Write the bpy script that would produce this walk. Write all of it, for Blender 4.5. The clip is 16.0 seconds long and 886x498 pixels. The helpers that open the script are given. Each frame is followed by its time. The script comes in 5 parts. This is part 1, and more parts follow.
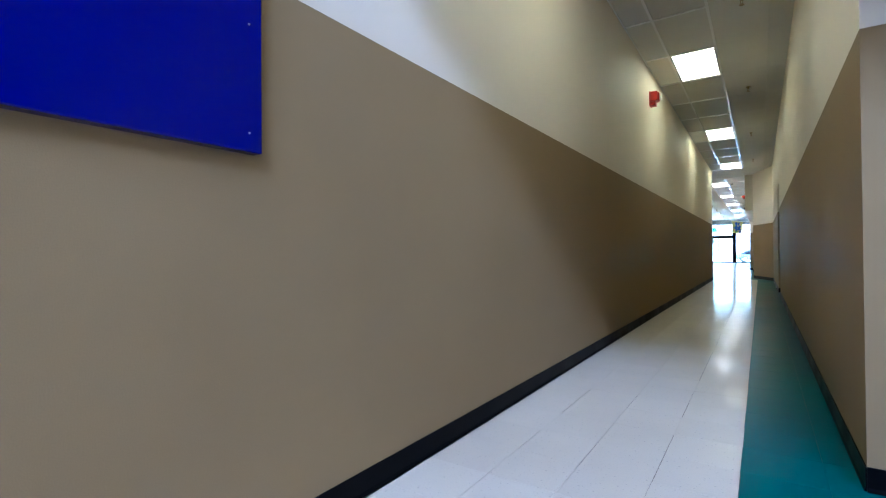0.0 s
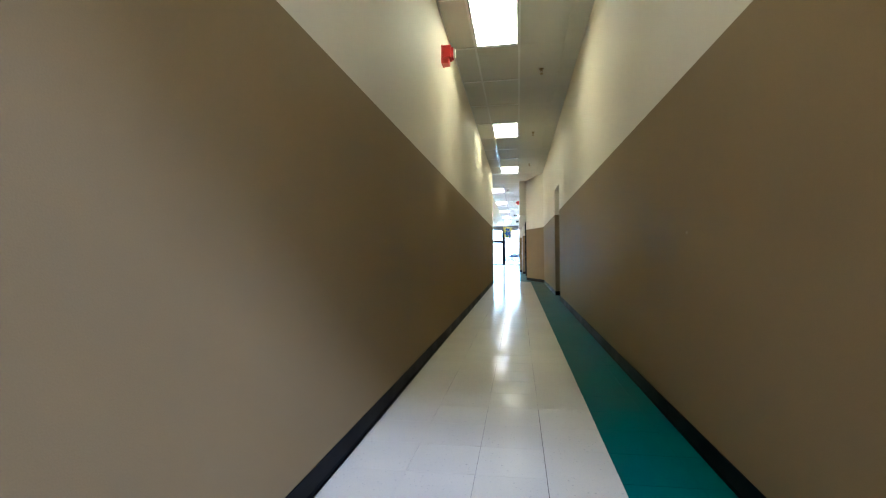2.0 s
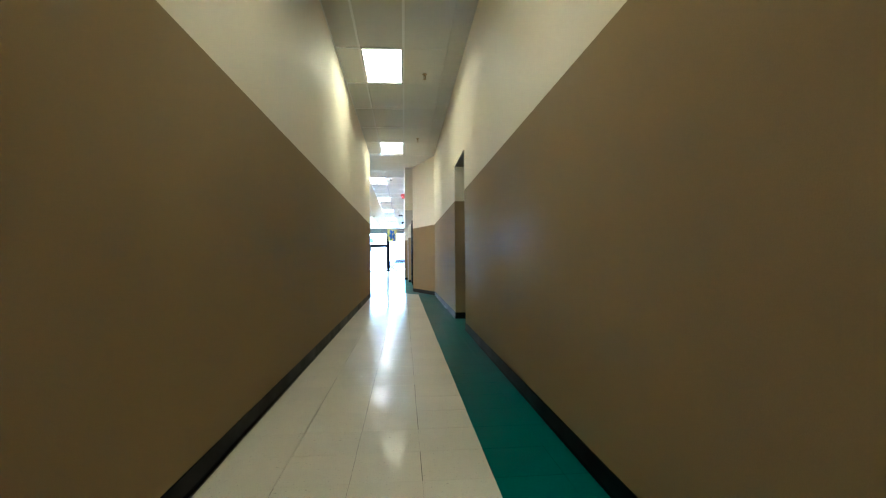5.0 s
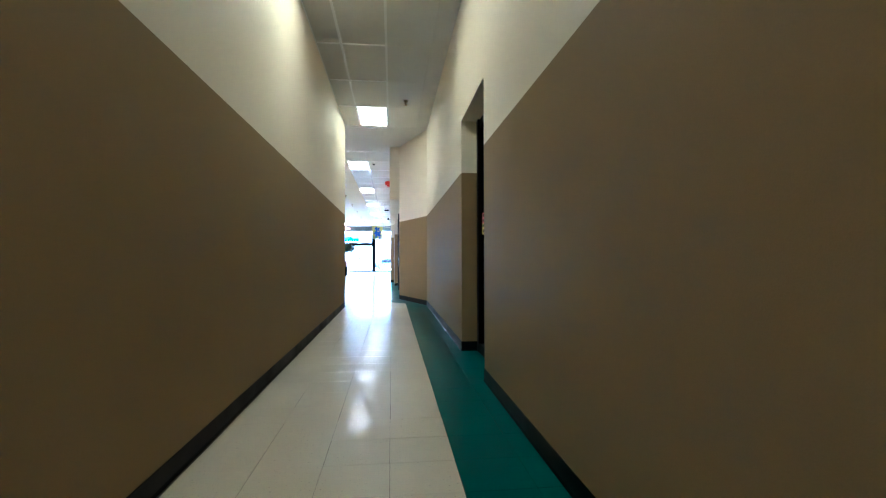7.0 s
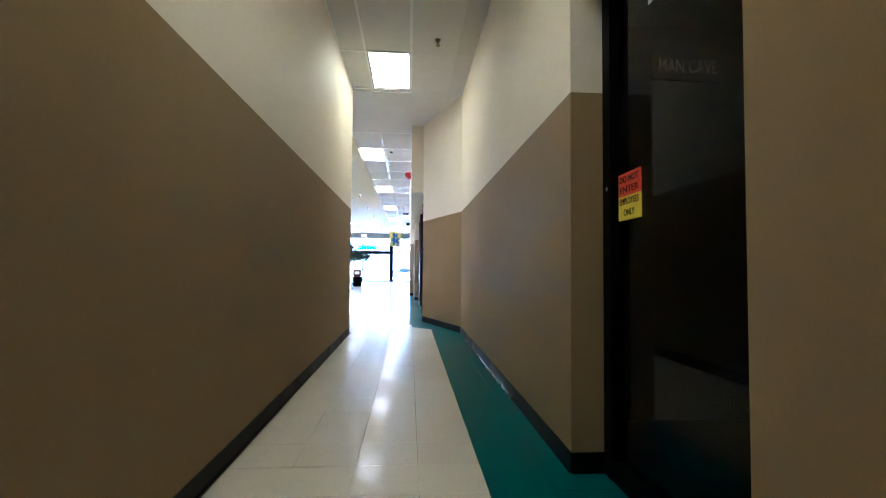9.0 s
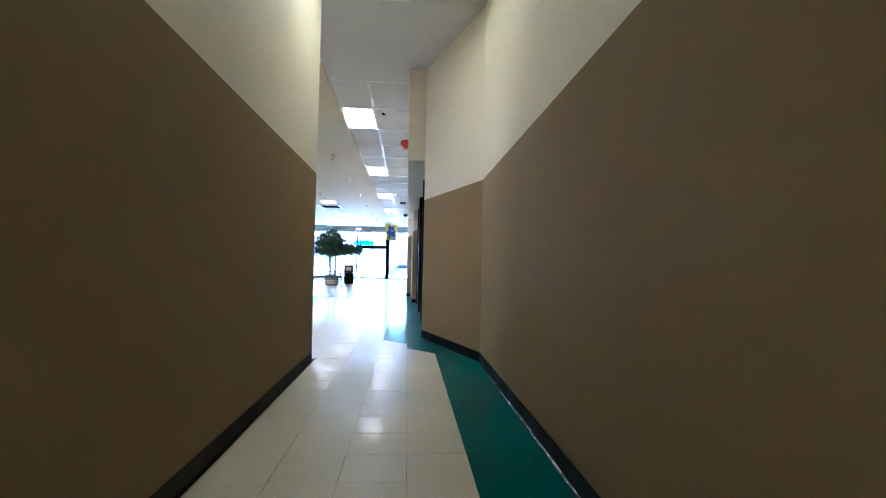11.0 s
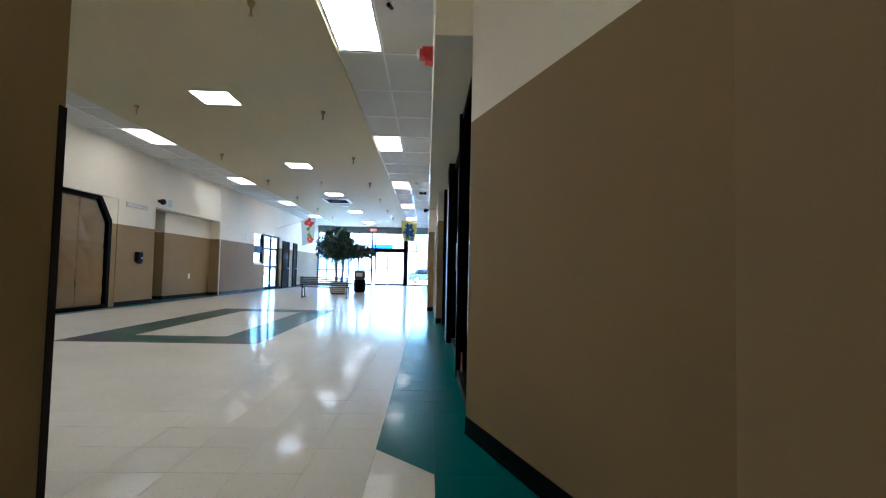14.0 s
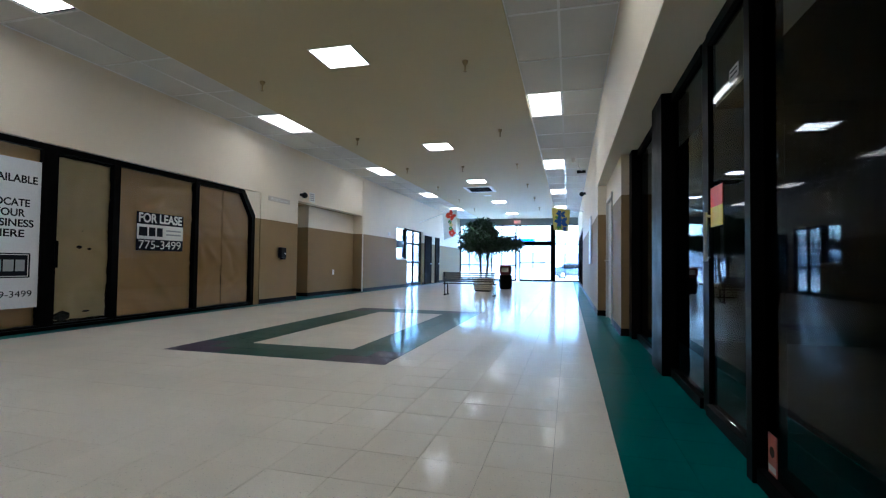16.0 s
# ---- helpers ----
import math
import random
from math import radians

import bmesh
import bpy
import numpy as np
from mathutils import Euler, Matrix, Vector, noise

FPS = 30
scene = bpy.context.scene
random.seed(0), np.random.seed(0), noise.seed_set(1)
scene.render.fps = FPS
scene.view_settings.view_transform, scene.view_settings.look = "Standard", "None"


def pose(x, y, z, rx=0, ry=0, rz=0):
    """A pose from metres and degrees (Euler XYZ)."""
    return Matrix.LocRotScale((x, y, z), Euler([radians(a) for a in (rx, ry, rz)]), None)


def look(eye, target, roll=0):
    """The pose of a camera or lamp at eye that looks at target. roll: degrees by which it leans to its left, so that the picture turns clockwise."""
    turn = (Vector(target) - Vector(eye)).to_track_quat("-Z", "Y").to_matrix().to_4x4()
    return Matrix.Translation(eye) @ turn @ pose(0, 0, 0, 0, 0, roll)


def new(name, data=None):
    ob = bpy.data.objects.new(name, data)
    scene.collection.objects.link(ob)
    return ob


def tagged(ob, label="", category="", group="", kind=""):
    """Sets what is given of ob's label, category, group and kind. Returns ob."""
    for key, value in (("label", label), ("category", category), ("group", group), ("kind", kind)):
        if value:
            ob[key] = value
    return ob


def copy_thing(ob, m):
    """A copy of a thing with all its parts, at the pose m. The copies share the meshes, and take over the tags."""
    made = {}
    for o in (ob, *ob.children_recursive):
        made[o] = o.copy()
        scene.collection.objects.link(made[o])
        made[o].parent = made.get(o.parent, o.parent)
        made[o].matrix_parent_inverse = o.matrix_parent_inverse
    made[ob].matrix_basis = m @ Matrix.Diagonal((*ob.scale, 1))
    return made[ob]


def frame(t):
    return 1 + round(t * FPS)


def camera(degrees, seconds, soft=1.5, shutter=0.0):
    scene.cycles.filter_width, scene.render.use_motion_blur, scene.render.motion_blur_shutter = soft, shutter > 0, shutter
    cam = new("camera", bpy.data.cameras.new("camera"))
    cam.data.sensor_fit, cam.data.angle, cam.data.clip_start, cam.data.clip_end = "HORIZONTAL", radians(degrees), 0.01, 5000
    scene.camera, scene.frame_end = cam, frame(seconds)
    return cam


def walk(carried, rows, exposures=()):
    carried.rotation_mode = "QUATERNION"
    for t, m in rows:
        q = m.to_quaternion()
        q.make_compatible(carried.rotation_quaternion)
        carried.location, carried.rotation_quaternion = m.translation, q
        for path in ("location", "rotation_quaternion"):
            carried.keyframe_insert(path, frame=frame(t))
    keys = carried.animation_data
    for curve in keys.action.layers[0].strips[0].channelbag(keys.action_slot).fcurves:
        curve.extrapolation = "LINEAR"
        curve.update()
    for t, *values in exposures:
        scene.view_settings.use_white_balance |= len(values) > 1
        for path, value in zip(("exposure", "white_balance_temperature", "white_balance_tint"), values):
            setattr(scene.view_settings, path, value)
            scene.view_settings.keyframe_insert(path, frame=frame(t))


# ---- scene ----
cam = camera(86.5, 16.0, soft=1.2)
PATH = [
    (0, (0.120, -0.692, 0.961), (-0.997, 0.966, 0.980), -0.5),
    (0.5, (-0.154, -0.188, 0.939), (-1.060, 1.594, 0.957), -0.8),
    (1, (-0.285, 0.424, 0.936), (-0.971, 2.303, 0.965), -0.7),
    (1.5, (-0.358, 0.969, 0.918), (-0.853, 2.906, 0.946), -0.8),
    (2, (-0.377, 1.524, 0.950), (-0.692, 3.499, 0.976), -0.6),
    (2.5, (-0.339, 2.155, 0.984), (-0.518, 4.146, 1.029), -0.5),
    (3, (-0.368, 2.724, 0.994), (-0.437, 4.723, 1.029), -0.1),
    (3.5, (-0.321, 3.376, 0.992), (-0.310, 5.376, 1.051), -0.3),
    (4, (-0.346, 3.946, 0.958), (-0.277, 5.945, 1.003), -0.4),
    (4.5, (-0.317, 4.603, 0.964), (-0.197, 6.598, 1.017), -0.4),
    (5, (-0.339, 5.226, 0.928), (-0.174, 7.219, 0.973), -0.5),
    (7.5, (-0.250, 8.408, 0.949), (-0.033, 10.396, 0.993), -0.1),
    (8, (-0.269, 9.066, 0.938), (-0.074, 11.056, 0.994), 0.4),
    (8.5, (-0.289, 9.688, 0.924), (-0.131, 11.680, 1.007), 0.3),
    (9, (-0.321, 10.340, 0.970), (-0.180, 12.333, 1.054), 0.5),
    (11.5, (-0.269, 13.294, 0.956), (-0.118, 15.287, 1.025), 1.2),
    (12, (-0.256, 13.898, 0.946), (-0.113, 15.891, 1.026), 1.0),
    (12.5, (-0.303, 14.546, 0.992), (-0.170, 16.541, 1.064), 1.1),
    (13, (-0.252, 15.148, 0.973), (-0.129, 17.142, 1.066), 0.9),
    (13.5, (-0.299, 15.729, 0.956), (-0.211, 17.726, 1.042), 0.9),
    (14, (-0.323, 16.273, 0.948), (-0.258, 18.270, 1.040), 1.2),
    (14.5, (-0.365, 16.763, 0.932), (-0.390, 18.760, 1.025), 0.8),
    (15, (-0.488, 17.272, 0.959), (-0.702, 19.259, 1.039), 0.8),
    (15.5, (-0.582, 17.800, 0.950), (-0.961, 19.762, 1.023), 0.8),
    (16, (-0.809, 18.195, 0.915), (-1.326, 20.126, 0.977), 0.7),
]
# stops, kelvin and tint of the filming camera on its way
EXPOSURES = [(0.0, 5.27, 4850, 9), (1.0, 5.26, 4900, 8), (2.0, 5.71, 5050, 9), (3.5, 5.98, 5100, 8), (7.5, 5.94, 4560, 15), (9.0, 5.95, 4650, 18),
             (11.5, 5.39, 4580, 13), (12.5, 5.15, 4790, 10), (13.5, 4.9, 4900, 10), (14.5, 4.4, 4880, 10), (16.0, 4.23, 4860, 11)]
walk(cam, [(t, look(eye, target, roll)) for t, eye, target, roll in PATH], EXPOSURES)

# ---------------------------------------------------------------- light
world = bpy.data.worlds.new("sky_world")
scene.world = world
world.use_nodes = True
wn = world.node_tree.nodes
sky = wn.new("ShaderNodeTexSky")
sky.sky_type = "NISHITA"
sky.sun_disc = False
sky.sun_elevation = radians(50)
sky.sun_rotation = radians(100)
wn["Background"].inputs["Strength"].default_value = 0.15
world.node_tree.links.new(sky.outputs[0], wn["Background"].inputs["Color"])

sun = new("sun", bpy.data.lights.new("sun", "SUN"))
sun.data.energy, sun.data.angle, sun.data.color = 5.0, radians(0.5), (1.0, 0.97, 0.93)
sun.matrix_world = look((0, 0, 30), (-17.0, 3.0, 30 - 23.8))

# area lamp for sky light from an assumed, unseen high window behind the corridor
entry_sky = new("entry_sky_light", bpy.data.lights.new("entry_sky_light", "AREA"))
entry_sky.data.shape, entry_sky.data.size, entry_sky.data.size_y = "RECTANGLE", 6.4, 0.55
entry_sky.data.energy, entry_sky.data.color = 29.0, (0.65, 0.72, 1.0)
entry_sky.matrix_world = look((3.0, -6.3, 6.95), (3.0, 0, 2.8))

TROFFER_E = 0.34      # glow of the fluorescent troffers
DOWN_E = 1.45         # glow of the small square lights

# ---------------------------------------------------------------- materials


def node_mat(name):
    m = bpy.data.materials.new(name)
    m.use_nodes = True
    nt = m.node_tree
    return m, nt, nt.nodes["Principled BSDF"], nt.nodes, nt.links


def surface(name, col, rough=0.5, metal=0.0, var=0.08, broad=1.5, fine=60.0, bump=0.02, coat=0.0, rand=0.0, island=0.0,
            second=None, grain=0.04, rough_var=0.08, bump_scale=None, spec=0.5, coat_ior=1.5, coat_rough=0.08, chips=0.0):
    """A plain procedural surface: broad blotches, fine grain, fine relief."""
    m, nt, b, n, l = node_mat(name)
    n1 = n.new("ShaderNodeTexNoise")
    n1.inputs["Scale"].default_value, n1.inputs["Detail"].default_value = broad, 5
    n2 = n.new("ShaderNodeTexNoise")
    n2.inputs["Scale"].default_value, n2.inputs["Detail"].default_value = fine, 4
    geo = n.new("ShaderNodeNewGeometry")
    for x in (n1, n2):
        l.new(geo.outputs["Position"], x.inputs["Vector"])
    r1 = n.new("ShaderNodeMapRange")
    r1.inputs["From Min"].default_value, r1.inputs["From Max"].default_value = 0.3, 0.7
    r1.inputs["To Min"].default_value, r1.inputs["To Max"].default_value = 1 - var, 1 + var
    l.new(n1.outputs["Fac"], r1.inputs["Value"])
    r2 = n.new("ShaderNodeMapRange")
    r2.inputs["From Min"].default_value, r2.inputs["From Max"].default_value = 0.3, 0.7
    r2.inputs["To Min"].default_value, r2.inputs["To Max"].default_value = 1 - grain, 1 + grain
    l.new(n2.outputs["Fac"], r2.inputs["Value"])
    mul = n.new("ShaderNodeMath")
    mul.operation = "MULTIPLY"
    l.new(r1.outputs[0], mul.inputs[0])
    l.new(r2.outputs[0], mul.inputs[1])
    last = mul
    for amount, node, out in ((rand, "ShaderNodeObjectInfo", "Random"), (island, "ShaderNodeNewGeometry", "Random Per Island")):
        if amount:
            info = n.new(node)
            r3 = n.new("ShaderNodeMapRange")
            r3.inputs["To Min"].default_value, r3.inputs["To Max"].default_value = 1 - amount, 1 + amount
            l.new(info.outputs[out], r3.inputs["Value"])
            m3 = n.new("ShaderNodeMath")
            m3.operation = "MULTIPLY"
            l.new(last.outputs[0], m3.inputs[0])
            l.new(r3.outputs[0], m3.inputs[1])
            last = m3
    if chips:
        n4 = n.new("ShaderNodeTexNoise")
        n4.inputs["Scale"].default_value, n4.inputs["Detail"].default_value = 75, 2
        l.new(geo.outputs["Position"], n4.inputs["Vector"])
        r4 = n.new("ShaderNodeMapRange")
        r4.inputs["From Min"].default_value, r4.inputs["From Max"].default_value = 0.66, 0.71
        r4.inputs["To Min"].default_value, r4.inputs["To Max"].default_value = 1.0, 1 - chips
        l.new(n4.outputs["Fac"], r4.inputs["Value"])
        m4 = n.new("ShaderNodeMath")
        m4.operation = "MULTIPLY"
        l.new(last.outputs[0], m4.inputs[0])
        l.new(r4.outputs[0], m4.inputs[1])
        last = m4
    mix = n.new("ShaderNodeVectorMath")
    mix.operation = "SCALE"
    l.new(last.outputs[0], mix.inputs["Scale"])
    if second:
        cm = n.new("ShaderNodeMix")
        cm.data_type = "RGBA"
        cm.inputs["A"].default_value, cm.inputs["B"].default_value = (*col, 1), (*second, 1)
        rs = n.new("ShaderNodeMapRange")
        rs.inputs["From Min"].default_value, rs.inputs["From Max"].default_value = 0.45, 0.68
        l.new(n1.outputs["Fac"], rs.inputs["Value"])
        l.new(rs.outputs[0], cm.inputs["Factor"])
        l.new(cm.outputs["Result"], mix.inputs[0])
    else:
        mix.inputs[0].default_value = col
    l.new(mix.outputs[0], b.inputs["Base Color"])
    rr = n.new("ShaderNodeMapRange")
    rr.inputs["From Min"].default_value, rr.inputs["From Max"].default_value = 0.3, 0.7
    rr.inputs["To Min"].default_value, rr.inputs["To Max"].default_value = max(0.02, rough - rough_var), min(1, rough + rough_var)
    l.new(n1.outputs["Fac"], rr.inputs["Value"])
    l.new(rr.outputs[0], b.inputs["Roughness"])
    b.inputs["Metallic"].default_value = metal
    b.inputs["Coat Weight"].default_value = coat
    b.inputs["Coat Roughness"].default_value = coat_rough
    b.inputs["Coat IOR"].default_value = coat_ior
    b.inputs["Specular IOR Level"].default_value = spec
    if bump:
        bn = n.new("ShaderNodeTexNoise")
        bn.inputs["Scale"].default_value, bn.inputs["Detail"].default_value = bump_scale or fine, 3
        l.new(geo.outputs["Position"], bn.inputs["Vector"])
        bp = n.new("ShaderNodeBump")
        bp.inputs["Strength"].default_value, bp.inputs["Distance"].default_value = bump, 0.01
        l.new(bn.outputs["Fac"], bp.inputs["Height"])
        l.new(bp.outputs[0], b.inputs["Normal"])
        l.new(bp.outputs[0], b.inputs["Coat Normal"])
    return m


def glowing(name, col, strength):
    m, nt, b, n, l = node_mat(name)
    b.inputs["Base Color"].default_value = (0.9, 0.9, 0.9, 1)
    b.inputs["Roughness"].default_value = 0.3
    b.inputs["Emission Color"].default_value = (*col, 1)
    b.inputs["Emission Strength"].default_value = strength
    return m


def glass(name, tint=(0.9, 0.95, 0.95), ior=1.5):
    """Window glass: a clear sheet that refracts and reflects."""
    m, nt, b, n, l = node_mat(name)
    b.inputs["Base Color"].default_value = (*tint, 1)
    b.inputs["Roughness"].default_value = 0.0
    b.inputs["IOR"].default_value = ior
    b.inputs["Transmission Weight"].default_value = 1.0
    return m


TAUPE = surface("taupe_wall_paint", (0.268, 0.190, 0.094), 0.6, spec=0.05, var=0.07, broad=0.9, fine=220, bump=0.10, grain=0.02, bump_scale=260)
CREAM = surface("cream_wall_paint", (0.73, 0.655, 0.525), 0.62, var=0.04, broad=0.9, fine=220, bump=0.10, grain=0.02, bump_scale=260)
BASE = surface("black_vinyl_base", (0.003, 0.0033, 0.0042), 0.42, var=0.3, broad=3, fine=40, bump=0.02, spec=0.04)
WHITE_TILE = surface("cream_vinyl_tile", (0.60, 0.55, 0.455), 0.38, var=0.07, broad=1.1, fine=130, bump=0.045, grain=0.03, rand=0.02, bump_scale=9, rough_var=0.05, spec=0.05, chips=0.3, coat=0.5, coat_ior=1.10, coat_rough=0.09)
WHITE_TILES = surface("cream_vinyl_tile_field", (0.63, 0.585, 0.49), 0.36, var=0.07, broad=1.1, fine=130, bump=0.045, grain=0.03, island=0.02, bump_scale=9, rough_var=0.05, spec=0.05, chips=0.3, coat=0.5, coat_ior=1.10, coat_rough=0.09)
TEAL_TILE = surface("teal_vinyl_tile", (0.0, 0.096, 0.093), 0.34, var=0.10, broad=0.9, fine=60, bump=0.045, grain=0.05, rand=0.03, bump_scale=9, rough_var=0.03, spec=0.03, coat=0.5, coat_ior=1.10, coat_rough=0.09)
TEAL_TILES = surface("teal_vinyl_tile_field", (0.0, 0.096, 0.093), 0.34, var=0.10, broad=0.9, fine=60, bump=0.045, grain=0.05, island=0.03, bump_scale=9, rough_var=0.03, spec=0.03, coat=0.5, coat_ior=1.10, coat_rough=0.09)
GREEN_TILES = surface("green_vinyl_tile", (0.009, 0.060, 0.050), 0.34, var=0.1, fine=60, bump=0.045, island=0.04, bump_scale=9, rough_var=0.04, spec=0.05, coat=0.5, coat_ior=1.10, coat_rough=0.09)
PURPLE_TILES = surface("purple_vinyl_tile", (0.042, 0.028, 0.052), 0.34, var=0.1, fine=60, bump=0.045, island=0.04, bump_scale=9, rough_var=0.04, spec=0.05, coat=0.5, coat_ior=1.10, coat_rough=0.09)
GROUT = surface("dark_floor_mastic", (0.10, 0.08, 0.055), 0.6, var=0.3, broad=6, fine=80)
CEIL_TILE = surface("mineral_ceiling_tile", (0.60, 0.59, 0.56), 0.85, var=0.05, broad=1.2, fine=190, bump=0.25, grain=0.10, island=0.03, bump_scale=150)
GYPSUM = surface("painted_gypsum_ceiling", (0.53, 0.455, 0.28), 0.7, var=0.04, broad=0.6, fine=150, bump=0.05)
TBAR = surface("white_ceiling_rail", (0.92, 0.92, 0.92), 0.16, spec=1.0, var=0.03)
BLACK_METAL = surface("black_anodised_metal", (0.003, 0.0028, 0.0027), 0.4, spec=0.02, var=0.25, broad=4, fine=120)
DOOR_DARK = surface("dark_brown_door_paint", (0.006, 0.0045, 0.004), 0.7, var=0.2, spec=0.03)
DARK_BROWN = surface("dark_bronze_metal", (0.014, 0.010, 0.008), 0.55, spec=0.15, var=0.2, broad=3, fine=120)
# near-black that puts the shade of closed interiors into the colour
SHADE_BLACK = surface("near_black_for_shade", (0.006, 0.0055, 0.005), 0.95, var=0.2, spec=0.02)
# dark brown that carries the far shop's dimness in its colour
BROWN_WALL = surface("brown_for_dim_shop", (0.10, 0.075, 0.05), 0.8, var=0.2)
GLASS = glass("shop_glass", (0.40, 0.43, 0.42), 1.09)
DOOR_GLASS = glass("door_glass", (0.66, 0.68, 0.66), 1.17)
PAPER_GLASS = glass("papered_shop_glass", (0.96, 0.97, 0.96), 1.3)
CLEAR = glass("entrance_glass", (0.70, 0.88, 1.0), 1.45)
KRAFT = surface("kraft_paper", (0.46, 0.275, 0.105), 0.42, var=0.08, broad=1.4, fine=90, bump=0.5, grain=0.03, bump_scale=2.2)
KRAFT_PALE = surface("pale_builders_paper", (0.49, 0.375, 0.185), 0.5, var=0.08, broad=2.5, fine=90, bump=0.4, grain=0.05, bump_scale=3.5)
BLUE = surface("glossy_blue_panel", (0.0, 0.001, 0.15), 0.05, spec=0.22, var=0.05, broad=2, fine=300, bump=0.0, grain=0.02, rough_var=0.03)
RED = surface("red_alarm_plastic", (0.55, 0.03, 0.02), 0.35)
DARK_RED = surface("dark_red_metal", (0.12, 0.008, 0.014), 0.35, var=0.15)
WHITE_PLASTIC = surface("white_plastic", (0.75, 0.74, 0.70), 0.4, var=0.04)
PALE_METAL = surface("brushed_steel", (0.55, 0.55, 0.55), 0.3, metal=1.0)
BRASS = surface("worn_brass", (0.35, 0.27, 0.14), 0.35, metal=1.0)
BLACK_PLASTIC = surface("black_plastic", (0.008, 0.008, 0.009), 0.4, var=0.1, spec=0.08)
SIGN_NAVY = surface("navy_sign_print", (0.004, 0.006, 0.012), 0.5, spec=0.1, var=0.05)
SIGN_WHITE = surface("white_sign_print", (0.72, 0.72, 0.70), 0.45, var=0.03)
SIGN_GREY = surface("grey_sign_print", (0.30, 0.31, 0.33), 0.45, var=0.03)
POSTER_WHITE = surface("white_banner", (0.70, 0.71, 0.74), 0.5, var=0.05, broad=2)
STICKER_RED = surface("red_sticker", (0.75, 0.07, 0.02), 0.45, var=0.05)
STICKER_YELLOW = surface("yellow_sticker", (0.80, 0.60, 0.02), 0.45, var=0.05)
PINK = surface("pink_sticker", (0.55, 0.16, 0.12), 0.5, var=0.1)
WOOD_SLAT = surface("weathered_bench_slat", (0.045, 0.036, 0.028), 0.5, var=0.2, broad=4, fine=60)
PLANTER_WOOD = surface("pale_planter_board", (0.50, 0.46, 0.38), 0.55, var=0.12, broad=3, fine=50)
BARK = surface("grey_bark", (0.14, 0.11, 0.08), 0.8, var=0.3, broad=8, fine=60, bump=0.4)
LEAF = surface("ficus_leaf", (0.020, 0.050, 0.018), 0.5, var=0.35, broad=5, fine=30, bump=0.0, island=0.35)
SOIL = surface("planter_soil", (0.05, 0.035, 0.022), 0.95, var=0.3, fine=60, bump=0.6)
FLAG_WHITE = surface("white_banner_cloth", (0.70, 0.70, 0.66), 0.8, var=0.06, bump=0.1)
FLAG_YELLOW = surface("yellow_banner_cloth", (0.62, 0.55, 0.20), 0.8, var=0.06, bump=0.1)
FLAG_RED = surface("red_banner_cloth", (0.65, 0.06, 0.03), 0.8)
FLAG_BLUE = surface("blue_banner_cloth", (0.02, 0.10, 0.45), 0.8)
FLAG_GREEN = surface("green_banner_cloth", (0.08, 0.28, 0.07), 0.8)
DOOR_GREY = surface("grey_painted_door", (0.50, 0.50, 0.48), 0.4, var=0.05)
ASPHALT = surface("car_park_asphalt", (0.22, 0.22, 0.22), 0.9, var=0.15, broad=0.4, fine=40)
CONCRETE = surface("sunlit_concrete", (0.42, 0.415, 0.40), 0.85, var=0.08, broad=0.7, fine=40)
STUCCO = surface("pale_stucco", (0.75, 0.73, 0.70), 0.85, var=0.06, broad=0.5)
CAR_PAINT = surface("dark_car_paint", (0.03, 0.035, 0.045), 0.2, coat=1.0)
CAR_GREY = surface("silver_car_paint", (0.42, 0.43, 0.45), 0.25, metal=0.6, coat=1.0)
RUBBER = surface("tyre_rubber", (0.015, 0.015, 0.015), 0.8)
TROFFER_GLOW = glowing("troffer_lens", (1.0, 0.88, 0.50), TROFFER_E * 0.9)
HALL_GLOW = glowing("cool_troffer_lens", (1.0, 0.86, 0.64), TROFFER_E * 1.9)
DIM_GLOW = glowing("weak_troffer_lens", (1.0, 0.85, 0.65), TROFFER_E * 1.4)
DOWN_GLOW = glowing("square_light_lens", (1.0, 0.91, 0.77), DOWN_E)
EXIT_GLOW = glowing("exit_sign_glow", (1.0, 0.12, 0.10), 0.35)

# ---------------------------------------------------------------- mesh helpers
ORIGIN = {}


def box(bm, x0, x1, y0, y1, z0, z1, bevel=0.0):
    geom = bmesh.ops.create_cube(bm, size=1.0)["verts"]
    bmesh.ops.scale(bm, vec=(x1 - x0, y1 - y0, z1 - z0), verts=geom)
    bmesh.ops.translate(bm, vec=((x0 + x1) / 2, (y0 + y1) / 2, (z0 + z1) / 2), verts=geom)
    if bevel:
        edges = list({e for v in geom for e in v.link_edges})
        bmesh.ops.bevel(bm, geom=edges, offset=bevel, segments=2, affect="EDGES", profile=0.5)
    return bm


def boxed(*a, bevel=0.0):
    return box(bmesh.new(), *a, bevel=bevel)


def prism(bm, pts, z0, z1):
    """An upright prism over a plan outline, counter-clockwise."""
    lo = [bm.verts.new((x, y, z0)) for x, y in pts]
    hi = [bm.verts.new((x, y, z1)) for x, y in pts]
    bm.faces.new(lo[::-1])
    bm.faces.new(hi)
    k = len(pts)
    for i in range(k):
        bm.faces.new((lo[i], lo[(i + 1) % k], hi[(i + 1) % k], hi[i]))
    return bm


def rod(bm, a, b, r0, r1=None, seg=8):
    """A tapered rod from a to b."""
    a, b = Vector(a), Vector(b)
    r1 = r0 if r1 is None else r1
    m = Matrix.Translation((a + b) / 2) @ (b - a).to_track_quat("Z", "Y").to_matrix().to_4x4()
    bmesh.ops.create_cone(bm, cap_ends=True, segments=seg, radius1=r0, radius2=r1, depth=(b - a).length, matrix=m)
    return bm


